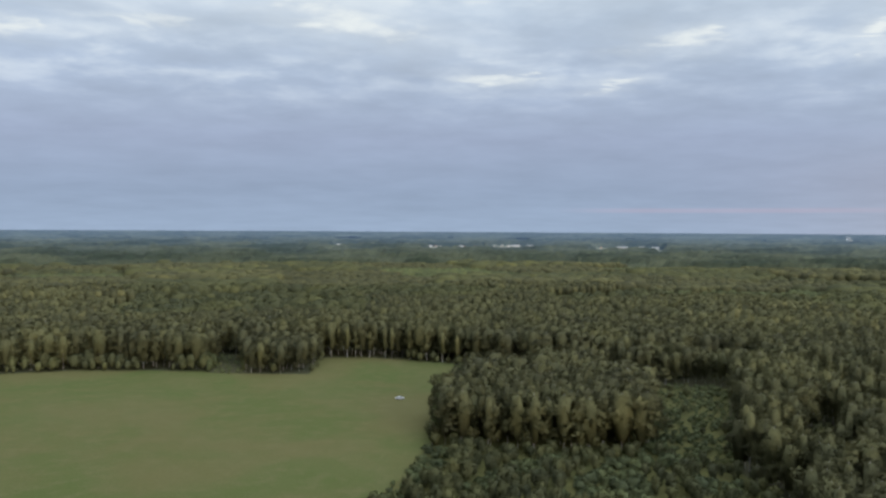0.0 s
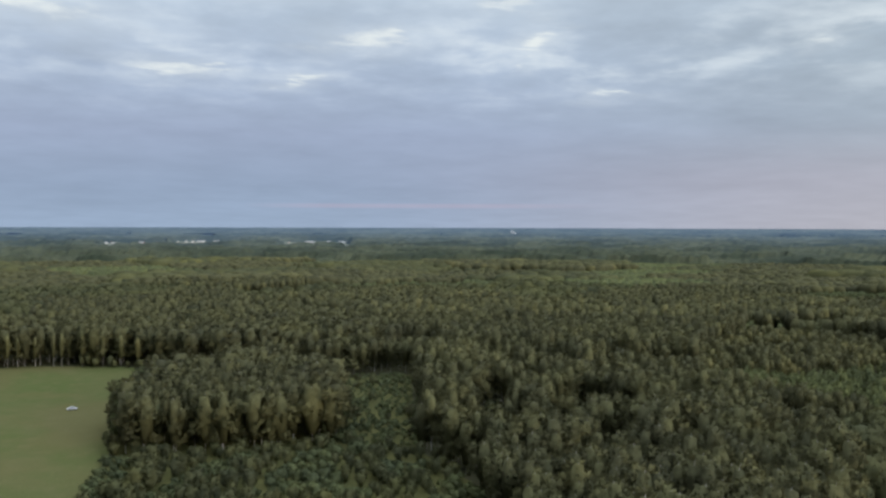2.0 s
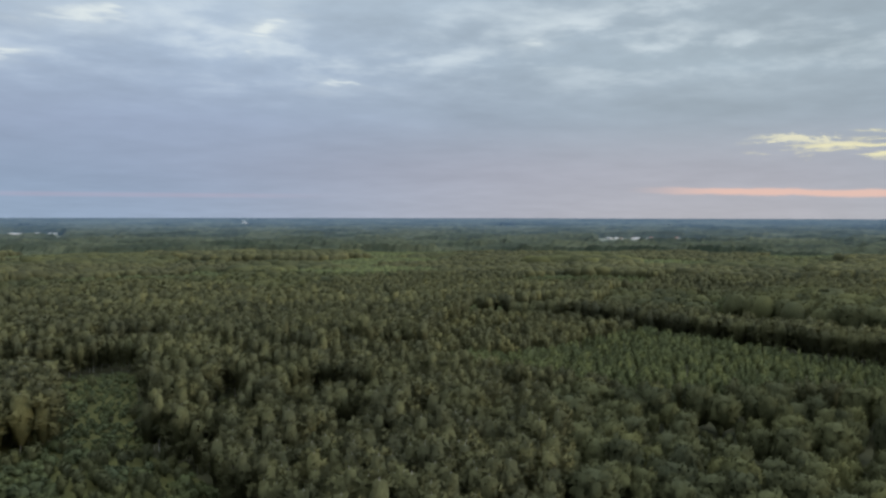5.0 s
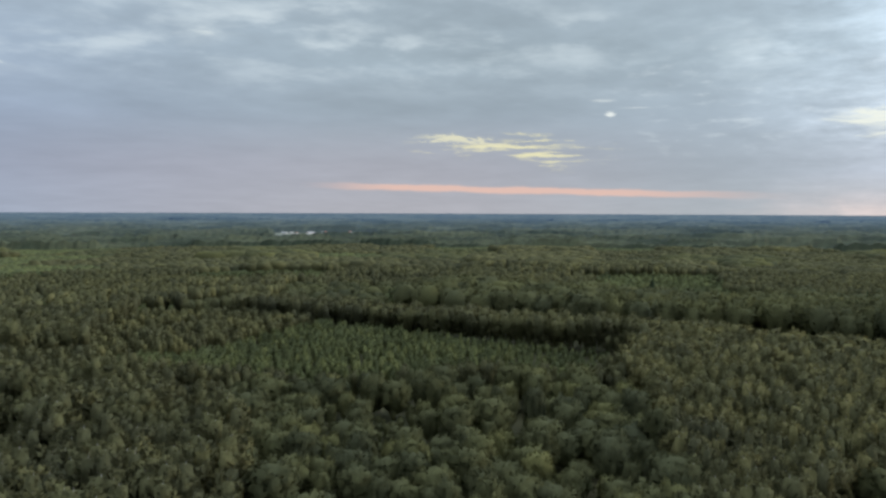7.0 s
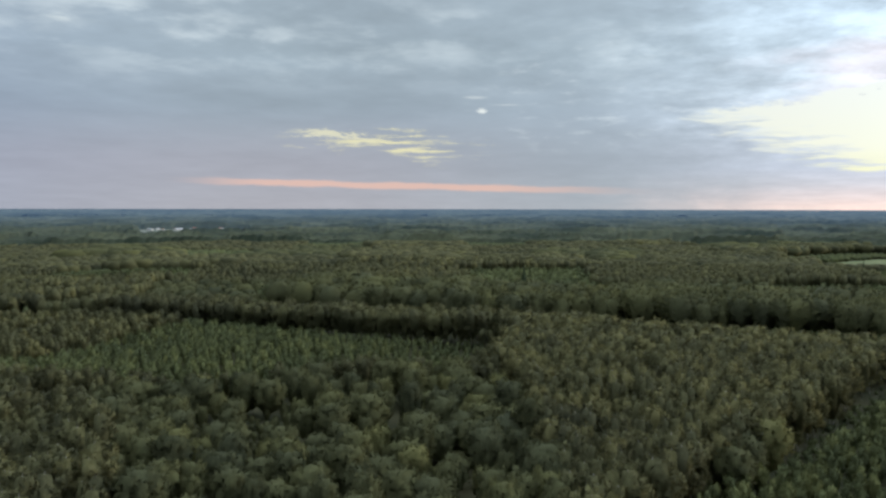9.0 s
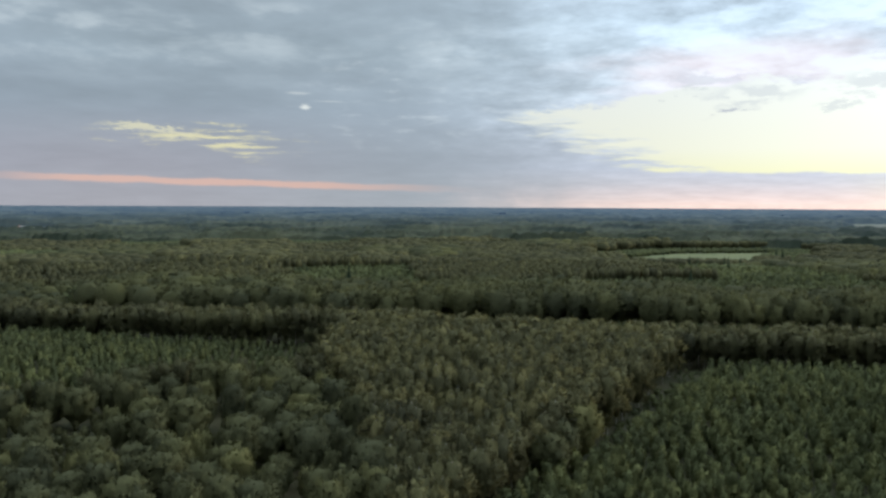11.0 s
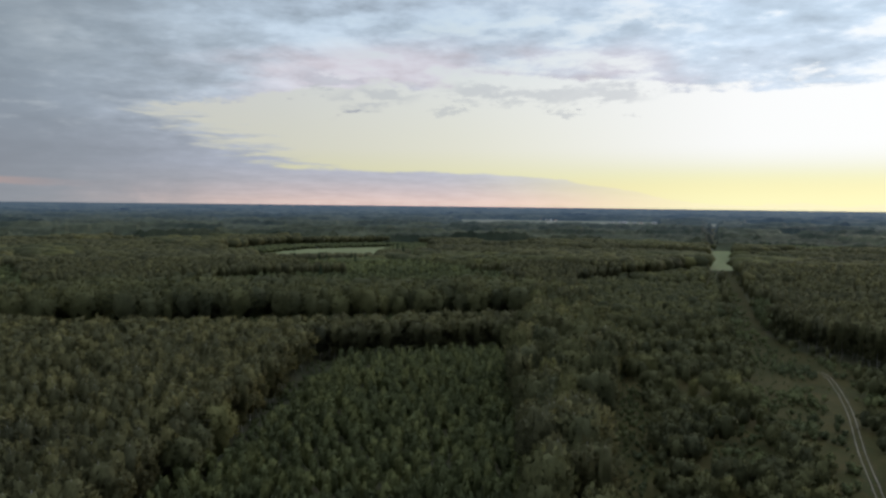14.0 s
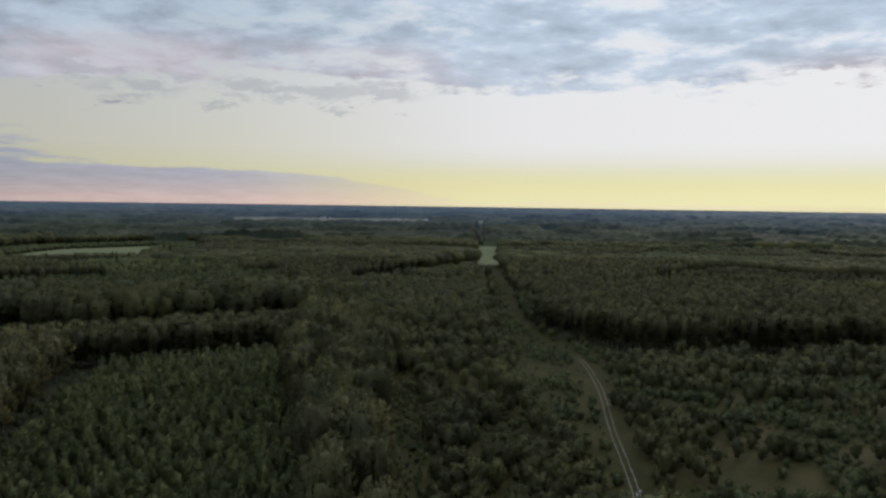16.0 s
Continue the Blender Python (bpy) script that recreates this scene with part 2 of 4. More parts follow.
def foliage(name, dark, light, autumn, stuff):
    """Leaves: the tint changes from tree to tree, from leaf to leaf and in broad drifts."""
    mat, gr, b = material(name)
    p = place(gr)
    if stuff:
        at = gr.t.nodes.new("ShaderNodeAttribute")
        at.attribute_name = "tint"
        tree = at.outputs["Fac"]
    else:
        tree = gr.t.nodes.new("ShaderNodeObjectInfo").outputs["Random"]
    leaf = gr.t.nodes.new("ShaderNodeNewGeometry").outputs["Random Per Island"]
    drift = gr.noise(p, 0.02, 3)
    f = gr.add(gr.mul(tree, 0.38), gr.mul(leaf, 0.14), gr.mul(gr.step(drift, 0.3, 0.7), 0.24), 0.11)
    c = gr.mix(f, dark, light)
    c = gr.mix(gr.mul(gr.step(tree, 0.80, 1.0), 0.45), c, autumn)
    mp = gr.t.nodes.new("ShaderNodeMapping")
    mp.inputs["Scale"].default_value = (1.0, 1.0, 0.45)
    gr.put(mp.inputs["Vector"], p)
    tuft = gr.noise(mp.outputs[0], 1.5, 2, 0.55)
    c = gr.tone(c, gr.add(0.82, gr.mul(gr.step(tuft, 0.25, 0.75), 0.36)))
    bump = gr.t.nodes.new("ShaderNodeBump")
    bump.inputs["Strength"].default_value, bump.inputs["Distance"].default_value = 0.5, 0.3
    gr.put(bump.inputs["Height"], tuft)
    gr.t.links.new(bump.outputs[0], b.inputs["Normal"])
    gr.put(b.inputs["Base Color"], c)
    b.inputs["Roughness"].default_value = 0.85
    b.inputs["Specular IOR Level"].default_value = 0.04
    tr = gr.t.nodes.new("ShaderNodeBsdfTranslucent")
    gr.put(tr.inputs["Color"], c)
    mx = gr.t.nodes.new("ShaderNodeMixShader")
    mx.inputs[0].default_value = 0.36
    gr.t.links.new(b.outputs[0], mx.inputs[1])
    gr.t.links.new(tr.outputs[0], mx.inputs[2])
    gr.t.links.new(mx.outputs[0], gr.t.nodes["Material Output"].inputs[0])
    return mat


def bark(name, base, spot, cut):
    mat, gr, b = material(name)
    p = place(gr)
    c = gr.mix(gr.step(gr.noise(p, 2.3, 4, 0.6), cut, cut + 0.12), base, spot)
    gr.put(b.inputs["Base Color"], c)
    b.inputs["Roughness"].default_value = 0.85
    return mat


def soil(name, a, b_, c_, scale, mow=None):
    """Ground cover in three tones, at two scales, with a fine relief."""
    mat, gr, b = material(name)
    p = place(gr)
    n1, n2, n3 = gr.noise(p, scale, 5, 0.6, 0.4), gr.noise(p, scale * 9, 4, 0.6), gr.noise(p, 1.1, 3)
    c = gr.mix(gr.step(n1, 0.35, 0.65), a, b_)
    c = gr.mix(gr.mul(gr.step(n2, 0.45, 0.75), 0.6), c, c_)
    if mow:
        sx = gr.t.nodes.new("ShaderNodeSeparateXYZ")
        gr.put(sx.inputs[0], p)
        across = gr.add(gr.mul(sx.outputs[0], math.sin(mow)), gr.mul(sx.outputs[1], math.cos(mow)))
        along = gr.sub(gr.mul(sx.outputs[0], math.cos(mow)), gr.mul(sx.outputs[1], math.sin(mow)))
        band = gr.noise(gr.vec(gr.mul(across, 0.035), gr.mul(along, 0.007)), 1.0, 4, 0.6)
        c = gr.mix(gr.mul(gr.step(band, 0.40, 0.75), 0.35), c, c_)
    c = gr.tone(c, gr.add(0.8, gr.mul(n3, 0.4)))
    gr.put(b.inputs["Base Color"], c)
    b.inputs["Roughness"].default_value = 0.95
    b.inputs["Specular IOR Level"].default_value = 0.05
    bump = gr.t.nodes.new("ShaderNodeBump")
    bump.inputs["Strength"].default_value, bump.inputs["Distance"].default_value = 0.5, 0.3
    gr.put(bump.inputs["Height"], n3)
    gr.t.links.new(bump.outputs[0], b.inputs["Normal"])
    return mat


def plain(name, colour, rough=0.6, metal=0.0, wear=0.12):
    mat, gr, b = material(name)
    n = gr.noise(place(gr), 1.7, 4)
    gr.put(b.inputs["Base Color"], gr.tone(colour, gr.add(1 - wear, gr.mul(n, 2 * wear))))
    b.inputs["Roughness"].default_value, b.inputs["Metallic"].default_value = rough, metal
    return mat


BIRCH = ((0.0440, 0.0480, 0.0330, 1), (0.1440, 0.1440, 0.0650, 1), (0.1640, 0.1520, 0.0660, 1))
MIXED = ((0.0410, 0.0490, 0.0335, 1), (0.1300, 0.1330, 0.0540, 1), (0.1640, 0.1600, 0.0620, 1))
YOUNG = ((0.0460, 0.0580, 0.0350, 1), (0.1370, 0.1560, 0.0640, 1), (0.1600, 0.1700, 0.0680, 1))
BUSH = ((0.0451, 0.0580, 0.0380, 1), (0.1420, 0.1620, 0.0670, 1), (0.1500, 0.1500, 0.0680, 1))
leaf_stuff = {k: foliage(k + "_leaves_wood", *c, True) for k, c in (("birch", BIRCH), ("mixed", MIXED), ("young", YOUNG), ("bush", BUSH))}
leaf_tree = {k: foliage(k + "_leaves", *c, False) for k, c in (("birch", BIRCH), ("mixed", MIXED), ("young", YOUNG), ("bush", BUSH))}
birch_bark = bark("birch_bark", (0.28, 0.27, 0.25, 1), (0.06, 0.05, 0.045, 1), 0.56)
dark_bark = bark("dark_bark", (0.10, 0.08, 0.06, 1), (0.05, 0.045, 0.04, 1), 0.5)
floor_mat = soil("forest_floor", (0.036, 0.040, 0.022, 1), (0.055, 0.055, 0.030, 1), (0.050, 0.042, 0.026, 1), 0.03)
field_mat = soil("meadow_grass", (0.0835, 0.0811, 0.0326, 1), (0.0602, 0.0782, 0.0242, 1), (0.0962, 0.0932, 0.0431, 1), 0.016, 1.05)
rough_mat = soil("rough_grass", (0.0397, 0.0364, 0.0131, 1), (0.0255, 0.0291, 0.0100, 1), (0.0567, 0.0427, 0.0177, 1), 0.04)
green_mat = soil("overgrown_grass", (0.0690, 0.0715, 0.0253, 1), (0.0513, 0.0566, 0.0201, 1), (0.0867, 0.0698, 0.0312, 1), 0.08)
hay_mat = soil("mown_field", (0.1290, 0.1464, 0.0735, 1), (0.1096, 0.1331, 0.0657, 1), (0.1419, 0.1398, 0.0850, 1), 0.01)
rut_mat = soil("track_sand", (0.1596, 0.1467, 0.1238, 1), (0.0939, 0.0853, 0.0690, 1), (0.1878, 0.1742, 0.1458, 1), 0.3)

# ---- the plan ----
R_EARTH = 6.4e6
R_NEAR, R_EDGE, S_EDGE = 1500.0, 4900.0, 31000.0


def shrink(s):
    """Distances beyond 1.5 km are drawn in, so that all the land to the horizon fits within 4.9 km; the ground rises to keep every sight line."""
    s = np.asarray(s, float)
    k = np.log(np.maximum(s, R_NEAR) / R_NEAR) / math.log(S_EDGE / R_NEAR)
    return np.where(s <= R_NEAR, s, R_NEAR + (R_EDGE - R_NEAR) * k)


def rise(s):
    """Height of the ground at distance s, at its drawn place."""
    s = np.asarray(s, float)
    down = EYE / np.maximum(s, 1) + s / (2 * R_EARTH)
    return np.where(s <= R_NEAR, 0.0, EYE - shrink(s) * down)


def hash2(i, j, k=0):
    n = (i.astype(np.int64) * 374761393 + j.astype(np.int64) * 668265263 + k * 2147483647) & 0xFFFFFFFF
    n = ((n ^ (n >> 13)) * 1274126177) & 0xFFFFFFFF
    return ((n ^ (n >> 16)) & 0xFFFF) / 65535.0


def value(x, y, size, k=0):
    """Smooth value noise of a given cell size."""
    x, y = np.asarray(x) / size, np.asarray(y) / size
    i, j = np.floor(x), np.floor(y)
    u, v = x - i, y - j
    u, v = u * u * (3 - 2 * u), v * v * (3 - 2 * v)
    a = hash2(i, j, k) * (1 - u) + hash2(i + 1, j, k) * u
    b = hash2(i, j + 1, k) * (1 - u) + hash2(i + 1, j + 1, k) * u
    return a * (1 - v) + b * v


def inside(x, y, poly):
    r = np.zeros(x.shape, bool)
    for (x0, y0), (x1, y1) in zip(poly, poly[1:] + poly[:1]):
        c = (y0 > y) != (y1 > y)
        r ^= c & (x < (x1 - x0) * (y - y0) / ((y1 - y0) or 1e-9) + x0)
    return r


FIELD = [(-700, 405), (-225, 427), (-187, 440), (-124, 439), (-118, 433), (-68, 431), (-72, 486), (-47, 490), (-20, 481), (5, 469), (17, 455), (12, 410), (0, 330), (-3, 300), (-8, 265), (-15, 242), (-25, 222), (-60, 150), (-700, 150)]
GROVE = [(2, 335), (-1, 291), (20, 284), (41, 278), (72, 285), (80, 330), (87, 350), (74, 390), (57, 396), (30, 385), (14, 368)]
THICKET = [(-25, 222), (-15, 242), (-3, 290), (2, 335), (14, 368), (17, 455), (60, 440), (101, 405), (135, 398), (115, 336), (101, 284), (92, 262), (95, 225), (80, 150), (-50, 150)]
YOUNG_STAND = [(384, 440), (410, 385), (411, 120), (360, 112), (282, 165), (250, 238), (246, 300), (276, 364)]
TALL_STAND = [(434, 117), (430, -57), (396, -48), (354, -36), (290, -16), (252, -2), (222, 11), (183, 23), (158, 32), (200, 46), (215, 52), (280, 76), (340, 105)]
LANE = [(390, -58), (390, -47), (354, -36), (290, -15), (252, -3), (246, -10), (290, -27), (354, -50)]
NURSERY = [(387, -58), (386, -148), (305, -113), (197, -79), (120, -50), (120, 46), (156, 32), (183, 21), (222, 9), (246, -10), (290, -27), (354, -50)]
BELT = [(120, -50), (197, -79), (305, -113), (414, -163), (558, -225), (552, -252), (340, -172), (275, -146), (238, -128), (190, -101), (120, -66)]
SAPLINGS = [(120, -62), (199, -100), (250, -126), (333, -173), (552, -252), (700, -320), (850, -560), (542, -368), (444, -297), (401, -277), (297, -211), (233, -180), (181, -157), (120, -118)]
OPEN = [(120, -118), (181, -157), (233, -180), (297, -211), (401, -277), (444, -297), (542, -370), (850, -566), (864, -599), (616, -437), (422, -315), (361, -294), (320, -298), (288, -344), (257, -424), (200, -560), (-100, -500), (0, -100)]
GAP_FIELD = [(869, -568), (852, -588), (1226, -846), (1237, -807)]
FAR_FIELD = [(1010, -49), (1209, -66), (1338, -155), (1395, -315), (1270, -262), (1030, -204)]
CLUMP = [(-103, 438), (-68, 433), (-70, 474), (-78, 484), (-111, 476)]
# dark holes in the near wood: place and radius
HOLES = [(113, 256, 13), (122, 282, 12), (139, 305, 9), (152, 262, 9), (140, 222, 10), (128, 192, 10), (191, 202, 9), (255, 187, 7), (221, 139, 8), (208, 77, 8), (214, 126, 8), (243, 110, 7), (231, 288, 6)]
NONE, TALL, BROAD, SMALL, SHRUB, ROUND = 0, 1, 2, 3, 4, 5


def edge_distance(x, y, poly):
    d = np.full(x.shape, 1e9)
    for (x0, y0), (x1, y1) in zip(poly, poly[1:] + poly[:1]):
        t = np.clip(((x - x0) * (x1 - x0) + (y - y0) * (y1 - y0)) / ((x1 - x0) ** 2 + (y1 - y0) ** 2), 0, 1)
        d = np.minimum(d, np.hypot(x - x0 - t * (x1 - x0), y - y0 - t * (y1 - y0)))
    return d


def compartment(x, y):
    """Forest compartments: patches of one age with crooked borders. Two random numbers for each."""
    u, v = 0.94 * x + 0.34 * y, 0.94 * y - 0.34 * x
    u, v = u + 70 * (value(x, y, 80, 61) - 0.5), v + 60 * (value(x, y, 70, 62) - 0.5)
    i, j = np.floor(u / 170), np.floor(v / 125)
    return hash2(i, j, 41), hash2(i, j, 57)


def stands(x, y):
    """What grows at a place: kind and height. Later rules win."""
    x, y = np.asarray(x, float), np.asarray(y, float)
    r = np.hypot(x, y)
    a = np.degrees(np.arctan2(x, y))
    s2 = value(x, y - 0.4 * x, 60, 2)
    s3 = value(x, y, 9, 21)
    c1, c2 = compartment(x, y)
    kind = np.where(c1 < 0.44, BROAD, TALL)
    h = 13.0 + 9.0 * c2 + 3 * (s2 - 0.5)
    kind, h = np.where(c1 < 0.24, SMALL, kind), np.where(c1 < 0.24, 11.0 + 4 * c2, h)

    def put(m, k, hh):
        kind[m], h[m] = k, np.broadcast_to(hh, x.shape)[m]

    put((y > 440) & (y < 560) & (a < 26) & (a > -40), TALL, 21 + 2 * (s2 - 0.5))
    near = (r < 440) & (a > 15) & (a < 95)
    put(near, TALL, 16.5 + 3.5 * s2)
    put(near & (edge_distance(x, y, YOUNG_STAND) < 55), TALL, 12.5 + 3.0 * s2)
    put(near & (a > 47) & (r < 325), BROAD, 13.0 + 5.0 * s2)
    put((r >= 430) & (r < 580) & (a > 21) & (a < 41), TALL, 20)
    wall = np.interp(y, (-50, 90), (388.0, 413.0))
    put((x > wall) & (x < wall + 36) & (y < 400) & (y > -160), TALL, 19.5)
    put((x >= wall + 36) & (x < 502) & (y < 330) & (y > -190), SMALL, 8)
    put((x >= 502) & (x < 600) & (y < 330) & (y > -230), BROAD, 20.5 + 4 * s2)
    put((r > 400) & (a > 127) & (r < 700), TALL, 20 + 2 * (s2 - 0.5))
    put(inside(x, y, THICKET), SHRUB, np.where(y > 268, 1.2 + 1.5 * s3, 2.0 + 2.5 * s2))
    put(~inside(x, y, THICKET) & (edge_distance(x, y, THICKET) < 3.0) & (x > 92) & (y > 270), SHRUB, 1.5)
    foot = (y < 265) | ((y < 300) & (x < 74))
    put(inside(x, y, THICKET) & foot, SHRUB, 2.2 + 2.4 * s3)
    put(inside(x, y, THICKET) & (value(x, y, 11, 8) > np.where(foot, 0.42, 0.90)), ROUND, 4.0 + 3.5 * s2)
    put(inside(x, y, THICKET) & (edge_distance(x, y, FIELD) < 9) & (y < 290), SHRUB, 1.6 + 1.5 * s3)
    put(inside(x, y, FIELD), NONE, 0)
    put(inside(x, y, GROVE), TALL, 20.5)
    grove_rim = (edge_distance(x, y, GROVE) < 5) & ~inside(x, y, GROVE) & ~inside(x, y, FIELD)
    put(grove_rim & (s3 > 0.3) & (x < 66), ROUND, 3.5 + 4 * s3)
    rim = (edge_distance(x, y, FIELD) < 3.5) & inside(x, y, FIELD) & (y > 300)
    put(rim & (s3 > 0.42), ROUND, 3 + 5 * s3)
    put(inside(x, y, YOUNG_STAND), SMALL, np.interp(y, (110, 180, 300), (4.5, 7.0, 10.0)))
    put(inside(x, y, YOUNG_STAND) & (y > 285 + 50 * s2), TALL, 11.5 + 2.5 * s3)
    put(inside(x, y, TALL_STAND), TALL, 19.5)
    put(inside(x, y, CLUMP), TALL, 17.5)
    put((x > -126) & (x < -103) & (y > 434) & (y < 458), SMALL, 6 + 5 * s3)
    put((a > -15.1) & (a < -13.3) & (y > 430) & (y < 492) & ~inside(x, y, CLUMP), SHRUB, 2.0)
    fringe = (edge_distance(x, y, FIELD) < 5) & ~inside(x, y, FIELD) & (y > 395) & (x < -68) & ~inside(x, y, CLUMP)
    put(fringe & (s3 > 0.45), ROUND, 5 + 6 * s3)
    put(inside(x, y, NURSERY), SMALL, 7.5 + 1.5 * s2)
    put(inside(x, y, LANE), SHRUB, 1.2 + 1.8 * s3)
    put(inside(x, y, BELT), TALL, 23.0 + 4 * s2)
    put(inside(x, y, BELT) & (value(x, y, 15, 71) > 0.30), BROAD, 21.0 + 4 * s3)
    sap = inside(x, y, SAPLINGS)
    put(sap, ROUND, np.where(r > 330, 7.5, 5.5) + 4.5 * s2)
    put(sap & (value(x, y, 31, 16) > 0.62) & (r > 300), BROAD, 10.0 + 3.5 * s2)
    put(sap & (value(x, y, 17, 5) < 0.36) & (r < 420), SHRUB, 1.2 + 2.0 * s3)
    put(sap & (edge_distance(x, y, BELT) < 8) & (r < 420), SHRUB, 1.3 + 1.2 * s3)
    op = inside(x, y, OPEN)
    east = y < -0.83 * x - 20
    put(op, SHRUB, (2.1 + 2.2 * s3 + 0.2 * east) * np.interp(value(x, y, 14, 5), (0.2, 0.5), (0.28, 1.0)))
    put(op & (edge_distance(x, y, OPEN) < 6) & (r > 380) & (s3 > 0.35), ROUND, 4 + 5 * s3)
    put(op & east & (value(x, y, 24, 33) > np.where(r > 345, 0.30, 0.60)), ROUND, 4.5 + 4.0 * s2 + 2.5 * (r > 345))
    put(op & east & (edge_distance(x, y, OPEN) < 26) & (r > 330) & (s3 > 0.25), SHRUB, 1.2)
    put((r < 1150) & (edge_distance(x, y, FAR_FIELD) < 40), TALL, 14)
    put((r >= 1150) & (edge_distance(x, y, FAR_FIELD) < 70), SMALL, 7)
    put((a > 122.95) & (a < 124.85) & (r > 800) & (r < 1045), SHRUB, 1.2)
    put((edge_distance(x, y, GAP_FIELD) < 5) & (r > 1000), NONE, 0)
    put(inside(x, y, GAP_FIELD) | inside(x, y, FAR_FIELD), NONE, 0)
    put((x < -22) & (y < 225) & (y > 0), NONE, 0)
    # gaps in the wood, with low growth in them
    often = np.where((r < 345) & (a > 15) & (a < 38), 0.30, np.where((r < 330) & (kind == BROAD), 0.26, np.where(r < 560, 0.10, 0.12)))
    gap = (value(x, y, 17, 15) < often) & ((kind == TALL) | (kind == BROAD))
    for hx, hy, hr in HOLES:
        gap |= np.hypot(x - hx, y - hy) < hr
    for stand in (GROVE, TALL_STAND, BELT, CLUMP):
        gap &= ~inside(x, y, stand)
    put(gap & (kind != NONE), ROUND, 3.0 + 3.0 * s3)
    # clumps of taller trees in the near wood
    mixed = near & ~inside(x, y, GROVE) & ~inside(x, y, YOUNG_STAND) & ~inside(x, y, TALL_STAND) & ((kind == TALL) | (kind == BROAD))
    h = h * np.where(mixed, 0.74 + 0.50 * value(x, y, 12, 77), 1.0)
    h = h * (0.92 + 0.16 * value(x, y, 23, 14))
    return kind, h


def keep(x, y, kind, rnd):
    """Open ground carries trees only here and there."""
    s = value(x, y, 14, 5)
    ok = kind != NONE
    op = inside(x, y, OPEN)
    ok &= ~op | (rnd < np.interp(s, (0.2, 0.55), (0.55, 1.0)))
    # the grassy glade beside the track
    ok &= (np.hypot((x - 157) * 0.9, y + 199) > 18) | (rnd < 0.10)
    d = np.full(x.shape, 1e9)
    for (x0, y0), (x1, y1) in zip(TRACK[:-1], TRACK[1:]):
        L2 = (x1 - x0) ** 2 + (y1 - y0) ** 2
        t = np.clip(((x - x0) * (x1 - x0) + (y - y0) * (y1 - y0)) / L2, 0, 1)
        d = np.minimum(d, np.hypot(x - x0 - t * (x1 - x0), y - y0 - t * (y1 - y0)))
    ok &= d > 1.9 + 1.6 * s
    ok &= ~op | (d > 4 + 9 * s) | (rnd < 0.40)
    th = inside(x, y, THICKET)
    ok &= ~th | (value(x, y, 25, 6) > np.where(y > 290, 0.10, 0.0)) | (kind != SHRUB)
    return ok


TRACK = [(95, -105), (157, -153), (181, -171), (211, -193), (259, -230), (305, -261), (348, -278), (413, -306), (542, -387), (851, -579)]


# ---- meshes ----
def mesh_from(name, v, f, mats, mat_index=None, tint=None, smooth=False, normals=None):
    """A mesh from numpy arrays of points and triangles (or quads)."""
    me = bpy.data.meshes.new(name)
    n = f.shape[1]
    me.vertices.add(len(v))
    me.vertices.foreach_set("co", np.ascontiguousarray(v, np.float32).ravel())
    me.loops.add(f.size)
    me.loops.foreach_set("vertex_index", np.ascontiguousarray(f, np.int32).ravel())
    me.polygons.add(len(f))
    me.polygons.foreach_set("loop_start", np.arange(0, f.size, n, dtype=np.int32))
    if mat_index is not None:
        me.polygons.foreach_set("material_index", np.ascontiguousarray(mat_index, np.int32))
    me.polygons.foreach_set("use_smooth", np.full(len(f), smooth or normals is not None))
    for m in mats:
        me.materials.append(m)
    if tint is not None:
        me.attributes.new("tint", "FLOAT", "POINT").data.foreach_set("value", np.ascontiguousarray(tint, np.float32))
    if normals is not None:
        me.attributes.new("custom_normal", "FLOAT_VECTOR", "POINT").data.foreach_set("vector", np.ascontiguousarray(normals, np.float32).ravel())
    me.update(calc_edges=True)
    return me


def ico(sub=0):
    bm = bmesh.new()
    bmesh.ops.create_icosphere(bm, subdivisions=sub + 1, radius=1)
    bm.verts.ensure_lookup_table()
    v = np.array([p.co[:] for p in bm.verts])
    f = np.array([[q.index for q in p.verts] for p in bm.faces])
    bm.free()
    # turned so that a face lies on top, not a point
    up = v[f[0]].mean(0)
    turn = np.array(Vector(up).rotation_difference(Vector((0, 0, 1))).to_matrix())
    return v @ turn.T, f


def cap(shape, z0):
    """Only the upper faces of a round form."""
    v, f = shape
    f = f[v[f][:, :, 2].mean(1) > z0]
    used = np.unique(f)
    back = np.zeros(len(v), int)
    back[used] = np.arange(len(used))
    return v[used], back[f]


ICO, ICO1, ICO2 = ico(0), ico(1), ico(2)
DOME, DOME1 = cap(ICO, -0.45), cap(ICO1, -0.55)

# crown shape by kind: foot of the crown, widest place, half-width (all as parts of the height), two powers for how its top closes
SHAPE = {TALL: (0.04, 0.60, 0.190, 2.3, 0.52), BROAD: (0.10, 0.58, 0.36, 2.0, 0.50), SMALL: (0.02, 0.34, 0.29, 1.25, 0.80), SHRUB: (0.0, 0.40, 0.60, 1.9, 0.55), ROUND: (0.02, 0.48, 0.37, 1.9, 0.55)}


def profile(kind, u):
    lo, mid, w, p, q = SHAPE[kind]
    up = np.clip((u - mid) / (1 - mid), 0, 1)
    dn = np.clip((mid - u) / (mid - lo), 0, 1)
    return w * np.where(u > mid, (1 - up ** p) ** q, (1 - dn ** 2.2) ** 0.6)


# lobes of a crown: how far out they sit, their half-width and height (as parts of the crown's half-width)
LOBE = {TALL: (0.70, 0.37, 1.6), BROAD: (0.67, 0.33, 1.40), SMALL: (0.52, 0.48, 1.5), SHRUB: (0.62, 0.48, 0.80), ROUND: (0.64, 0.40, 1.0)}


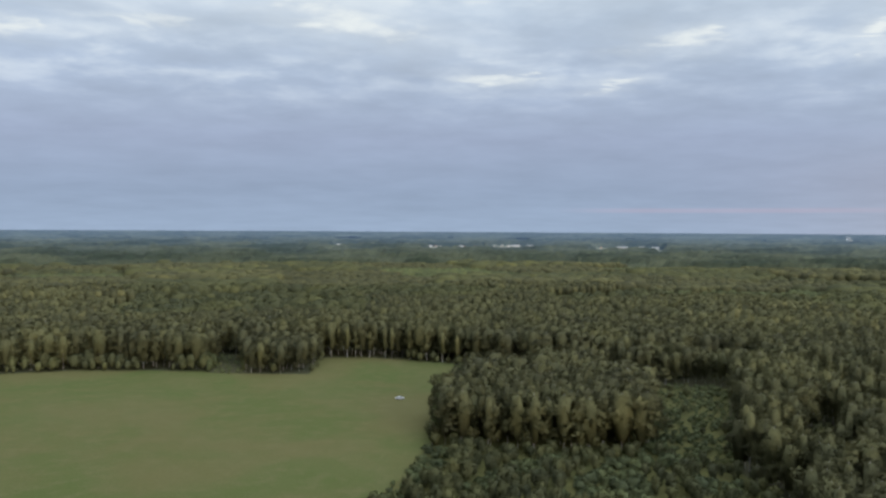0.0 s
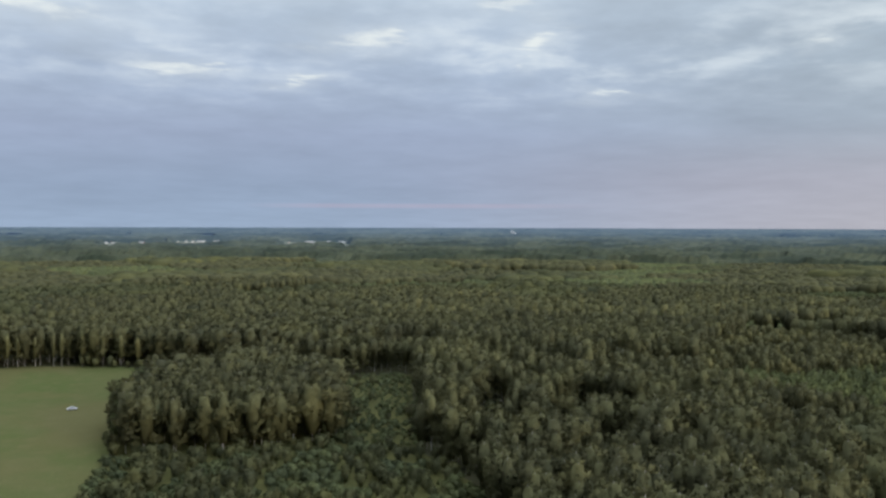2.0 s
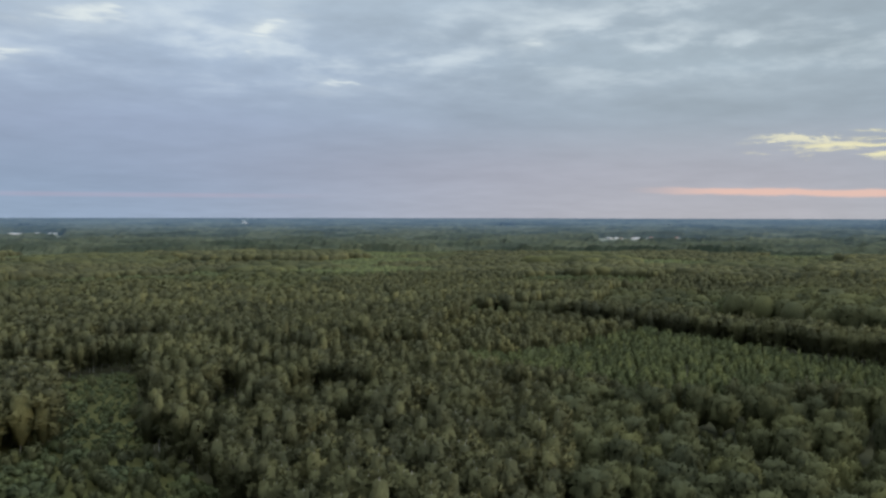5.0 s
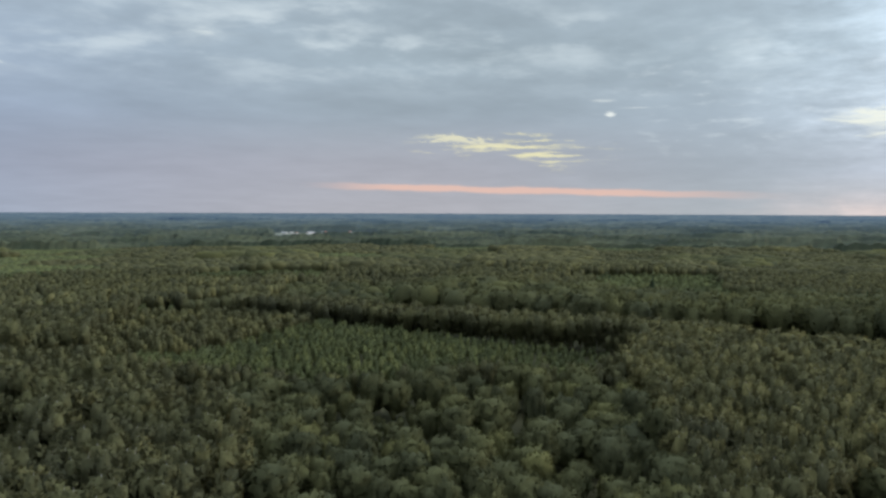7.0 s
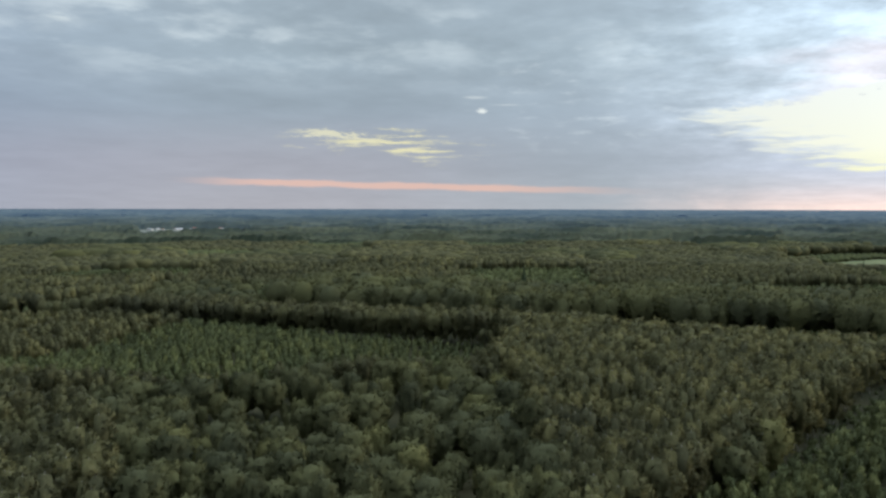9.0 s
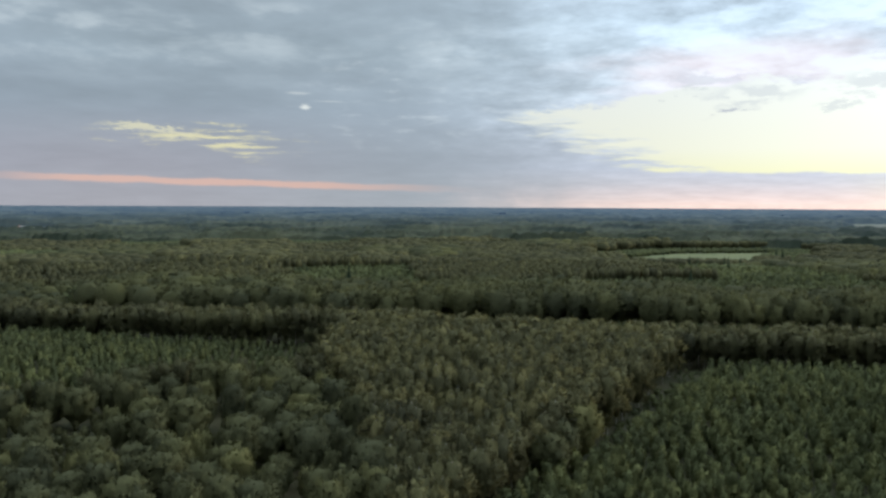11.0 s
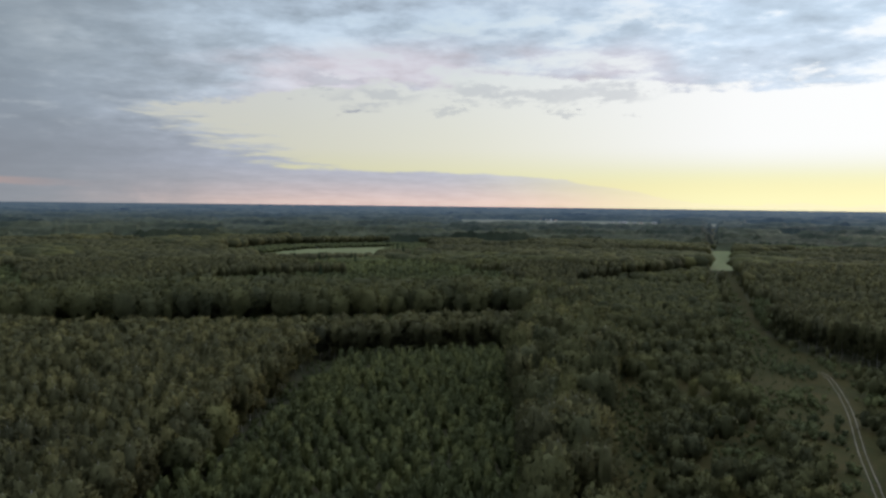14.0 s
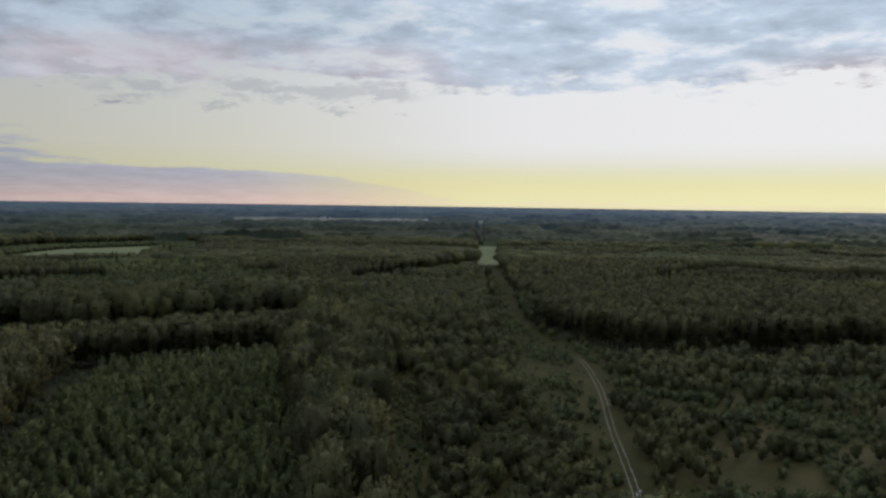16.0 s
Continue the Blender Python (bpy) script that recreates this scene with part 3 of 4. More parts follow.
# how much leaf sprays stand upright, and their size as a part of the crown's half-width
UPRIGHT = {TALL: 0.7, BROAD: 0.45, SMALL: 1.0, SHRUB: 0.5, ROUND: 0.6}
SPRAY = {TALL: (0.11, 0.30), BROAD: (0.08, 0.19), SMALL: (0.18, 0.42), SHRUB: (0.16, 0.36), ROUND: (0.13, 0.30)}


def domed(q, w):
    """Which way the leaves of a crown look on the whole: up on its dome, outward on its sides."""
    zc = max(1 - 1.7 * w, 0.2)
    d = np.c_[q[:, :2] / w, np.clip((q[:, 2:] - zc) / (1 - zc), -0.35, 1)]
    return d / (np.linalg.norm(d, axis=1)[:, None] + 1e-6)


def hull(kind, d, w):
    """Points of a crown's body in the directions d."""
    lo, mid, full = SHAPE[kind][:3]
    z = np.where(d[:, 2] > 0, mid + d[:, 2] * (0.97 - mid), mid + d[:, 2] * (mid - lo))
    flat = d[:, :2] / (np.linalg.norm(d[:, :2], axis=1)[:, None] + 1e-6)
    return np.c_[flat * (profile(kind, z) * w / full)[:, None], z]


def crown(kind, lobes, sprays, seed, ball=ICO, solid=True):
    """Points, triangles and normals of a crown of height 1: a leafy body, lobes of foliage round it, and leaf sprays that stand out of their skin.
    Without solid the lobes are sprays alone."""
    rg = np.random.RandomState(seed)
    lo, mid, w = SHAPE[kind][:3]
    out, wide, tall = LOBE[kind]
    V, F, N, base = [], [], [], 0
    for k in range(lobes + 1):
        body = ({TALL: 0.44, BROAD: 0.66, SMALL: 0.62, SHRUB: 0.66, ROUND: 0.64}[kind] if sprays else 0.95) * w
        if k == 0:
            c, ax = np.array((0, 0, (lo + 1) / 2)), np.array((body, body, (1 - lo) / 2))
        else:
            u = lo + (1 - lo) * ((0.13 if kind == TALL else 0.30) + (0.70 if kind == TALL else 0.57) * ((k - 0.5 + rg.uniform(-0.4, 0.4)) / lobes) ** 0.8)
            a = 2.4 * k + rg.uniform(-0.6, 0.6) + seed
            r = profile(kind, np.array([u]))[0]
            c = np.array((r * out * math.cos(a), r * out * math.sin(a), u))
            q = rg.uniform(0.72, 1.22) * (0.55 + 0.45 * r / w)
            ax = np.array((wide * w * q, wide * w * q, wide * w * q * tall))
            ax[2] = min(ax[2], 0.99 - u + 0.04)
        if k == 0 or solid:
            v, f = ICO1 if k == 0 and solid else ball
            wob = 1 + rg.uniform(-0.20, 0.20, (len(v), 1))
            if k == 0:
                pts = hull(kind, v, body) * np.c_[wob, wob, np.ones_like(wob)]
            else:
                pts = c + v * ax * wob * (0.74 if sprays else 1.0)
            n = v / ax
            n /= np.linalg.norm(n, axis=1)[:, None]
            m = 0.35 * n + domed(pts, w)
            V.append(pts), F.append(f + base), N.append(m / np.linalg.norm(m, axis=1)[:, None])
            base += len(v)
        if not sprays:
            continue
        many = sprays * (3 if k == 0 and kind == BROAD else 1)
        d = rg.normal(0, 1, (many * 5, 3))
        d[:, 2] += 0.6 * (k == 0)
        d /= np.linalg.norm(d, axis=1)[:, None]
        away = c * (1, 1, 0) / (np.linalg.norm(c[:2]) + 1e-6)
        d = d[((d @ away > -0.35) | (k == 0)) & (d[:, 2] > (-0.9 if k == 0 else -0.6))][:many]
        n = d / ax
        n /= np.linalg.norm(n, axis=1)[:, None]
        # each spray lies half open on the skin, its tip upward or outward
        t1 = rg.normal(0, 0.38, n.shape) + n * 0.55 + np.array((0, 0, 1)) * rg.uniform(0.3, 1.3, (len(d), 1)) * UPRIGHT[kind]
        t1 /= np.linalg.norm(t1, axis=1)[:, None]
        t2 = np.cross(n + rg.normal(0, 0.30, n.shape), t1)
        t2 /= np.linalg.norm(t2, axis=1)[:, None]
        s = (rg.uniform(*SPRAY[kind], len(d)) * (1.0 if solid or sprays > 30 else 1.35))[:, None] * w
        q = hull(kind, d, body) if k == 0 else c + d * ax * rg.uniform(0.84, 1.12, (len(d), 1))
        v = np.stack([q + t1 * s * 0.80, q - t1 * s * 0.45 + t2 * s * 0.46, q - t1 * s * 0.45 - t2 * s * 0.46], 1).reshape(-1, 3)
        m = 0.45 * n + domed(q, w) + rg.normal(0, 0.20, n.shape)
        V.append(v), F.append(np.arange(len(v)).reshape(-1, 3) + base), N.append(np.repeat(m / np.linalg.norm(m, axis=1)[:, None], 3, 0))
        base += len(v)
    return np.concatenate(V), np.concatenate(F), np.concatenate(N)


def stem(h, r, sides=5, lean=0.0):
    a = np.arange(sides) * 2 * np.pi / sides
    ring = np.stack([np.cos(a), np.sin(a)], 1)
    v = np.concatenate([np.c_[ring * r, np.full(sides, -0.02 * h)], np.c_[ring * r * 0.75 + (lean * 0.3, 0), np.full(sides, 0.45 * h)], np.c_[ring * r * 0.3 + (lean, 0), np.full(sides, 0.93 * h)]])
    f = []
    for k in range(2):
        for i in range(sides):
            p, q = k * sides + i, k * sides + (i + 1) % sides
            f += [(p, q, q + sides), (p, q + sides, p + sides)]
    n = np.concatenate([np.c_[ring, np.zeros(sides)]] * 3)
    return v, np.array(f), n


def scatter(protos, xs, ys, zs, hs, wide, rg, pale=None):
    """Many trees in one set of arrays. Each takes one of the prototypes, its own turn and size."""
    V, F, T, Q, base = [], [], [], [], 0
    pick = rg.randint(0, len(protos), len(xs))
    for k, (v, f, nn) in enumerate(protos):
        m = np.where(pick == k)[0]
        if not len(m):
            continue
        a = rg.uniform(0, 2 * np.pi, len(m))
        c, s = np.cos(a), np.sin(a)
        h, w = hs[m], hs[m] * wide[m]
        X = (v[None, :, 0] * c[:, None] - v[None, :, 1] * s[:, None]) * w[:, None] + xs[m][:, None]
        Y = (v[None, :, 0] * s[:, None] + v[None, :, 1] * c[:, None]) * w[:, None] + ys[m][:, None]
        Z = v[None, :, 2] * h[:, None] + zs[m][:, None]
        V.append(np.stack([X, Y, Z], 2).reshape(-1, 3))
        F.append((f[None] + (base + np.arange(len(m)) * len(v))[:, None, None]).reshape(-1, f.shape[1]))
        Q.append(np.stack([nn[None, :, 0] * c[:, None] - nn[None, :, 1] * s[:, None], nn[None, :, 0] * s[:, None] + nn[None, :, 1] * c[:, None], np.broadcast_to(nn[None, :, 2], X.shape)], 2).reshape(-1, 3))
        T.append(np.repeat(rg.uniform(0, 1, len(m)) if pale is None else np.clip(rg.uniform(0, 0.9, len(m)) + pale[m], 0, 1.2), len(v)))
        base += len(m) * len(v)
    return np.concatenate(V), np.concatenate(F), np.concatenate(T), np.concatenate(Q)


def points(r0, r1, step, a0=-33.0, a1=154.0, seed=0):
    """Jittered places on a ring sector of the plan."""
    rg = np.random.RandomState(seed)
    nx = int(2 * r1 / step) + 1
    i, j = np.meshgrid(np.arange(nx), np.arange(int(nx / 0.87)))
    x = -r1 + (i + 0.5 * (j % 2)) * step
    y = -r1 + j * step * 0.87
    x = (x + rg.uniform(-0.36, 0.36, x.shape) * step).ravel()
    y = (y + rg.uniform(-0.36, 0.36, y.shape) * step).ravel()
    r, a = np.hypot(x, y), np.degrees(np.arctan2(x, y))
    m = (r >= r0) & (r < r1) & (a > a0) & (a < a1)
    return x[m], y[m]


# ---- ground ----
def ring_sheet(name, radii_s, cols, a0, a1, height, mat):
    aa = np.radians(np.linspace(a0, a1, cols))
    S, A = np.meshgrid(radii_s, aa, indexing="ij")
    R = shrink(S)
    Z = height(S, A)
    v = np.stack([R * np.sin(A), R * np.cos(A), Z], 2).reshape(-1, 3)
    i, j = np.meshgrid(np.arange(len(radii_s) - 1), np.arange(cols - 1), indexing="ij")
    p = (i * cols + j).ravel()
    return v, np.stack([p, p + cols, p + cols + 1, p + 1], 1)


v, f = ring_sheet("ground", np.concatenate([[0.0, 60], np.linspace(120, 1500, 24), np.geomspace(1600, 31000, 24)]), 121, -180, 180, lambda s, a: rise(s), floor_mat)
tagged(new("ground", mesh_from("ground", v, f, [floor_mat], smooth=True)), "dark mossy forest floor reaching to the horizon", "ground", kind="structure")


def patch(name, poly, mat, z, label, step=12.0):
    """A piece of open land laid on the ground, with a slightly uneven surface."""
    bm = bmesh.new()
    bm.faces.new([bm.verts.new((x, y, z)) for x, y in poly])
    bmesh.ops.triangulate(bm, faces=bm.faces[:])
    me = bpy.data.meshes.new(name)
    bm.normal_update()
    if bm.faces[:][0].normal.z < 0:
        bmesh.ops.reverse_faces(bm, faces=bm.faces[:])
    bm.to_mesh(me)
    bm.free()
    me.materials.append(mat)
    return tagged(new(name, me), label, "field", kind="structure")


patch("meadow", FIELD, field_mat, 0.06, "pale green mown meadow bordered by birch wood")
patch("clearing", THICKET, green_mat, 0.05, "overgrown clearing with rough grass")
patch("heath", OPEN, rough_mat, 0.05, "brownish rough grass with scattered bushes")
patch("heath", SAPLINGS, rough_mat, 0.045, "rough grass between young trees")
patch("hayfield", GAP_FIELD, hay_mat, 0.3, "bright mown field seen through a gap in the wood")
patch("hayfield", FAR_FIELD, hay_mat, 0.3, "bright mown field among woods")


def ribbon(path, offset, width, z):
    v = []
    P = [Vector((x, y, 0)) for x, y in path]
    fine = []
    for i in range(len(P) - 1):
        a, b, c, d = P[max(i - 1, 0)], P[i], P[i + 1], P[min(i + 2, len(P) - 1)]
        for k in range(8):
            t = k / 8
            fine.append(0.5 * ((2 * b) + (c - a) * t + (2 * a - 5 * b + 4 * c - d) * t * t + (3 * b - a - 3 * c + d) * t ** 3))
    fine.append(P[-1])
    for i, p in enumerate(fine):
        d = (fine[min(i + 1, len(fine) - 1)] - fine[max(i - 1, 0)]).normalized()
        n = Vector((-d.y, d.x, 0))
        w = width * random.uniform(0.75, 1.25)
        o = offset + random.uniform(-0.08, 0.08)
        v += [(p + n * (o - w / 2)), (p + n * (o + w / 2))]
    v = np.array([(q.x, q.y, z) for q in v])
    f = np.array([(2 * i, 2 * i + 2, 2 * i + 3, 2 * i + 1) for i in range(len(fine) - 1)])
    return v, f


track = tagged(new("track"), "sandy farm track with two wheel ruts through rough grass", "track", kind="structure")
for off in (-0.95, 0.95):
    v, f = ribbon(TRACK[:6] + [(322, -269)], off, 0.34, 0.10)
    rut = new("rut", mesh_from("rut", v, f[:, ::-1], [rut_mat]))
    rut.parent = track

# ---- woods ----
PROTO_CACHE = {}


def protos(kind, lobes, sprays, ball, solid, n=9):
    key = (kind, lobes, sprays)
    if key not in PROTO_CACHE:
        PROTO_CACHE[key] = [crown(kind, lobes, sprays, 100 * kind + 7 * i + lobes, ball, solid) for i in range(n)]
    return PROTO_CACHE[key]


NAMES = {TALL: ("birch_wood", "dense birch wood with tall narrow olive-green crowns", "birch"), BROAD: ("mixed_wood", "mixed deciduous wood with broad rounded dark green crowns", "mixed"),
         SMALL: ("young_wood", "young even-aged trees with fresh green pointed crowns", "young"), SHRUB: ("bushes", "low green bushes growing over rough grass", "bush"),
         ROUND: ("sapling_wood", "young deciduous trees with rounded dark green crowns in clumps", "mixed")}
STEP = {TALL: 6.1, BROAD: 10.6, SMALL: 5.0, SHRUB: 3.9, ROUND: 5.6}
THINGS = {}
for kind in (TALL, BROAD, SMALL, SHRUB, ROUND):
    name, label, key = NAMES[kind]
    Vs, Fs, Ts, Ms, Qs, base = [], [], [], [], [], 0
    near = {TALL: (8, 54), BROAD: (17, 34), SMALL: (3, 26), SHRUB: (3, 20), ROUND: (7, 22)}[kind]
    mid = {TALL: (7, 19), BROAD: (9, 16), SMALL: (2, 12), SHRUB: (2, 10), ROUND: (4, 14)}[kind]
    far = {TALL: (1, 9), BROAD: (3, 9), SMALL: (1, 9), SHRUB: (1, 8), ROUND: (1, 9)}[kind]
    thin = 1.18 if kind == TALL else 1.0
    for lod, (r0, r1, (lobes, sprays), ball, k_step) in enumerate(((140, 345, near, ICO, 1.0), (345, 560, mid, DOME, 1.03 * thin), (560, 900, far, DOME, 1.25 * thin), (900, 1500, (0, 0), DOME, 1.75 * thin))):
        step = STEP[kind] * k_step
        x, y = points(r0, r1, step, seed=kind * 10 + lod)
        kd, h = stands(x, y)
        rg = np.random.RandomState(kind * 77 + lod)
        m = (kd == kind) & keep(x, y, kd, rg.uniform(0, 1, x.shape))
        x, y, h = x[m], y[m], h[m]
        if not len(x):
            continue
        h = h * (1.07 - {TALL: 0.17, BROAD: 0.30, SMALL: 0.30, SHRUB: 0.60, ROUND: 0.55}[kind] * (0.6 if lod > 1 else 1.0) * rg.uniform(0, 1, len(x)) ** 1.4)
        wide = rg.uniform(*((0.62, 1.38) if kind == BROAD else (0.72, 1.25)), len(x)) * (1.0, 1.10, 1.58, 2.2)[lod] * (thin if lod else 1.0)
        if kind == TALL and lod < 2:
            rim = np.minimum(edge_distance(x, y, GROVE), edge_distance(x, y, TALL_STAND))
            wide = wide * (1 + 0.25 * ((rim < 6) | ((x > 386) & (x < 425) & (y > -170) & (y < 400))) + 0.30 * ((lod == 0) & (x > 60) & (y > 60) & ~inside(x, y, TALL_STAND)) + 0.10 * inside(x, y, BELT) + 0.15 * inside(x, y, GROVE) + 0.10 * (edge_distance(x, y, GROVE) < 7) + 0.30 * ((y > 425) & (y < 520) & (x < 140)))
        elif kind in (SMALL, SHRUB) and lod < 2:
            wide = wide * (1 + 0.3 * inside(x, y, THICKET))
        elif kind == BROAD:
            wide = wide * (1 - 0.30 * inside(x, y, BELT))
        if lod == 0:
            order = np.argsort(np.hypot(x, y) + 1e-6 * x)
            t = order[:300]
            THINGS[kind] = (x[t], y[t], h[t], wide[t])
            o = order[300:]
            x, y, h, wide = x[o], y[o], h[o], wide[o]
            if not len(x):
                continue
        z = np.zeros(len(x))
        pale = 0.30 * inside(x, y, TALL_STAND) + 0.15 * inside(x, y, BELT) + 0.18 * inside(x, y, YOUNG_STAND) + 0.25 * inside(x, y, NURSERY) - 0.25 * inside(x, y, CLUMP) + 0.45 * (compartment(x + 5, y)[1] - 0.55) * (np.hypot(x, y) > 560)
        v, f, tint, q = scatter(protos(kind, lobes, sprays, ball, lod == 0 and kind == BROAD), x, y, z, h, wide, rg, pale)
        Vs.append(v), Fs.append(f + base), Ts.append(tint), Qs.append(q), Ms.append(np.zeros(len(f), int))
        base += len(v)
        if lod < 2 and kind in (TALL, BROAD):
            sv, sf, sn = stem(1.0, 0.006, 4 if lod == 0 else 3)
            w1 = np.ones(len(x))
            v, f, tint, q = scatter([(sv, sf, sn)], x, y, z, h, w1, rg)
            Vs.append(v), Fs.append(f + base), Ts.append(tint), Qs.append(q), Ms.append(np.ones(len(f), int))
            base += len(v)
    me = mesh_from(name, np.concatenate(Vs), np.concatenate(Fs), [leaf_stuff[key], birch_bark if kind == TALL else dark_bark], np.concatenate(Ms), np.concatenate(Ts), normals=np.concatenate(Qs))
    tagged(new(name, me), label, "wood", kind="stuff")

# far open land: bearings and distances of clearings with fields and hamlets
CLEARINGS = [(-12.6, -9.4, 2750, 3800), (-7.7, -5.6, 2850, 3800), (-4.0, -2.9, 2950, 3850), (-1.2, 2.6, 2550, 3480), (2.9, 7.6, 2700, 3700), (10.0, 14.8, 2500, 3520), (2.5, 5.5, 7200, 9000), (49.2, 56.2, 2050, 2780), (106.5, 120.0, 2650, 3950),
             (121.0, 124.6, 3250, 3700), (125.2, 130.5, 3150, 4050), (131.0, 136.0, 3200, 3700)]
RIDE = (123.0, 123.7, 1480, 3300)


def cleared(S, A):
    d = np.degrees(A)
    m = np.zeros(S.shape, bool)
    for a0, a1, s0, s1 in CLEARINGS + [RIDE]:
        wob = 0.25 * np.sin(S / 90)
        m |= (d > a0 + wob) & (d < a1 + wob) & (S > s0) & (S < s1)
    return m


# the woods beyond 1.5 km, one rolling canopy up to the horizon
def canopy_height(S, A):
    x, y = S * np.sin(A), S * np.cos(A)
    stand = value(x + 0.5 * y, y, 170, 11)
    step = value(x, y, 90, 12)
    rg = np.random.RandomState(5)
    top = 15 + 8 * (stand - 0.5) + 7 * (step > 0.6) - 8 * (stand < 0.25) + rg.uniform(-3, 3, S.shape)
    top = np.where(cleared(S, A), 0.0, np.where(S < 1500, -2.0, top))
    return rise(S) + top * shrink(S) / S


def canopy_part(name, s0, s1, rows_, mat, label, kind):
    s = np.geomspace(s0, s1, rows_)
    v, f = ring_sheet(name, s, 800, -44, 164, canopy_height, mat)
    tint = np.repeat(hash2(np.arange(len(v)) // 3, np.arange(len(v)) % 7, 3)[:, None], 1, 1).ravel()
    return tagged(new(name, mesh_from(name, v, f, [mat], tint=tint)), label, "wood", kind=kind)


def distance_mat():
    """Far land: woods, with blue evening haze painted in as emission."""
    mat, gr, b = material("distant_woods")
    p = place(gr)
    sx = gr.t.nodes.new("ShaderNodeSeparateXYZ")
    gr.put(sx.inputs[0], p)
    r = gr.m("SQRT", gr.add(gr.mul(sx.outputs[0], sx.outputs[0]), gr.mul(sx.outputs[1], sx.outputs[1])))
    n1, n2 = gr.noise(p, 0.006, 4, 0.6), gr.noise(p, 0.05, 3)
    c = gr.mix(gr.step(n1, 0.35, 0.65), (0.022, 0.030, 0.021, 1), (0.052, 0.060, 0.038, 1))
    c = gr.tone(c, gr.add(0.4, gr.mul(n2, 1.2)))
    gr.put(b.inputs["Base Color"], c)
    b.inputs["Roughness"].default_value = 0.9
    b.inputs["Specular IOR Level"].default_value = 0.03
    # painted haze: a blue glow that grows with distance from the centre
    haze_glow = gr.step(r, 1500.0, 3400.0)
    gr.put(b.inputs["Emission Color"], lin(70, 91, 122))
    gr.put(b.inputs["Emission Strength"], gr.mul(haze_glow, gr.add(0.65, gr.mul(n1, 0.35))))
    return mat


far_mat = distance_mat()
canopy_part("backdrop", 1480, 5200, 70, far_mat, "distant mixed woods with bluish evening haze painted on as glow", "structure")
canopy_part("backdrop", 5150, 31000, 60, far_mat, "far wooded plain at the horizon, blue from painted haze glow", "structure")
pale_mat = soil("far_field", (0.150, 0.162, 0.140, 1), (0.100, 0.120, 0.098, 1), (0.200, 0.200, 0.190, 1), 0.01)
for a0, a1, s0, s1 in CLEARINGS:
    aa, ss = np.radians(np.linspace(a0 - 0.1, a1 + 0.1, 14)), np.linspace(s0, s1, 14)
    S, A = np.meshgrid(ss, aa, indexing="ij")
    R, Z = shrink(S), rise(S) + 0.9
    v = np.stack([R * np.sin(A), R * np.cos(A), Z], 2).reshape(-1, 3)
    i, j = np.meshgrid(np.arange(13), np.arange(13), indexing="ij")
    p = (i * 14 + j).ravel()
    tagged(new("far_field", mesh_from("far_field", v, np.stack([p, p + 14, p + 15, p + 1], 1), [pale_mat], smooth=True)), "pale distant field among dark woods", "field", kind="structure")

# ---- single trees ----
def part(name, v, f, mat, parent, label="", normals=None):
    ob = new(name, mesh_from(name, v, f, [mat], normals=normals))
    ob.parent = parent
    return tagged(ob, label)


def limbs(kind, seed, count):
    rg = np.random.RandomState(seed)
    V, F, base = [], [], 0
    for i in range(count):
        u = rg.uniform(0.3, 0.75)
        a = rg.uniform(0, 2 * np.pi)
        r = profile(kind, np.array([u + 0.15]))[0] * 0.8
        p0, p1 = np.array((0, 0, u)), np.array((r * math.cos(a), r * math.sin(a), u + 0.14))
        side = np.array((-math.sin(a), math.cos(a), 0)) * 0.004
        upv = np.array((0, 0, 0.004))
        V.append(np.array([p0 + side, p0 - side * 0.5 + upv, p0 - side * 0.5 - upv, p1]))
        F.append(np.array([(0, 1, 3), (1, 2, 3), (2, 0, 3)]) + base)
        base += 4
    return np.concatenate(V), np.concatenate(F)


TREE = {TALL: ("birch_tree", "tall slender birch with white trunk and olive-green crown", "tree", "birches of the near wood"),
        BROAD: ("deciduous_tree", "broad deciduous tree with rounded dark green crown", "tree", "broad trees of the near wood"),
        SMALL: ("young_tree", "young tree with pointed fresh green crown", "tree", "young trees of the plantation"),
        SHRUB: ("bush", "low rounded green bush in rough grass", "bush", "bushes of the clearing and heath"),
        ROUND: ("sapling_tree", "young deciduous tree with rounded dark green crown in rough grass", "tree", "young trees of the heath")}
for kind in (TALL, BROAD, SMALL, SHRUB, ROUND):
    name, label, cat, group = TREE[kind]
    key = NAMES[kind][2]
    xs, ys, hs, ws = THINGS[kind]
    models = []
    for i in range(6):
        root = tagged(new(name), label, cat, group)
        lobes, sprays = {TALL: (8, 56), BROAD: (18, 34), SMALL: (4, 28), SHRUB: (4, 24), ROUND: (8, 24)}[kind]
        v, f, q = crown(kind, lobes, sprays, 900 * kind + i, ICO, kind == BROAD)
        part("crown", v, f, leaf_tree[key], root, normals=q)
        sv, sf, sn = stem(1.0, 0.009 if kind != SHRUB else 0.03, 6, 0.01)
        part("trunk", sv, sf, birch_bark if kind == TALL else dark_bark, root, "white birch trunk" if kind == TALL else "")
        if kind in (TALL, BROAD):
            lv, lf = limbs(kind, 50 + i, 7)
            part("limb", lv, lf, dark_bark, root)
        models.append(root)
    rg = np.random.RandomState(kind)
    for i in range(len(xs)):
        w = hs[i] * ws[i]
        m = Matrix.LocRotScale((xs[i], ys[i], 0), Euler((0, 0, rg.uniform(0, 6.28))), (w, w, hs[i]))
        if i < len(models):
            models[i].matrix_basis = m
        else:
            src = models[i % len(models)]
            ob = copy_thing(src, Matrix())
            ob.matrix_basis = m


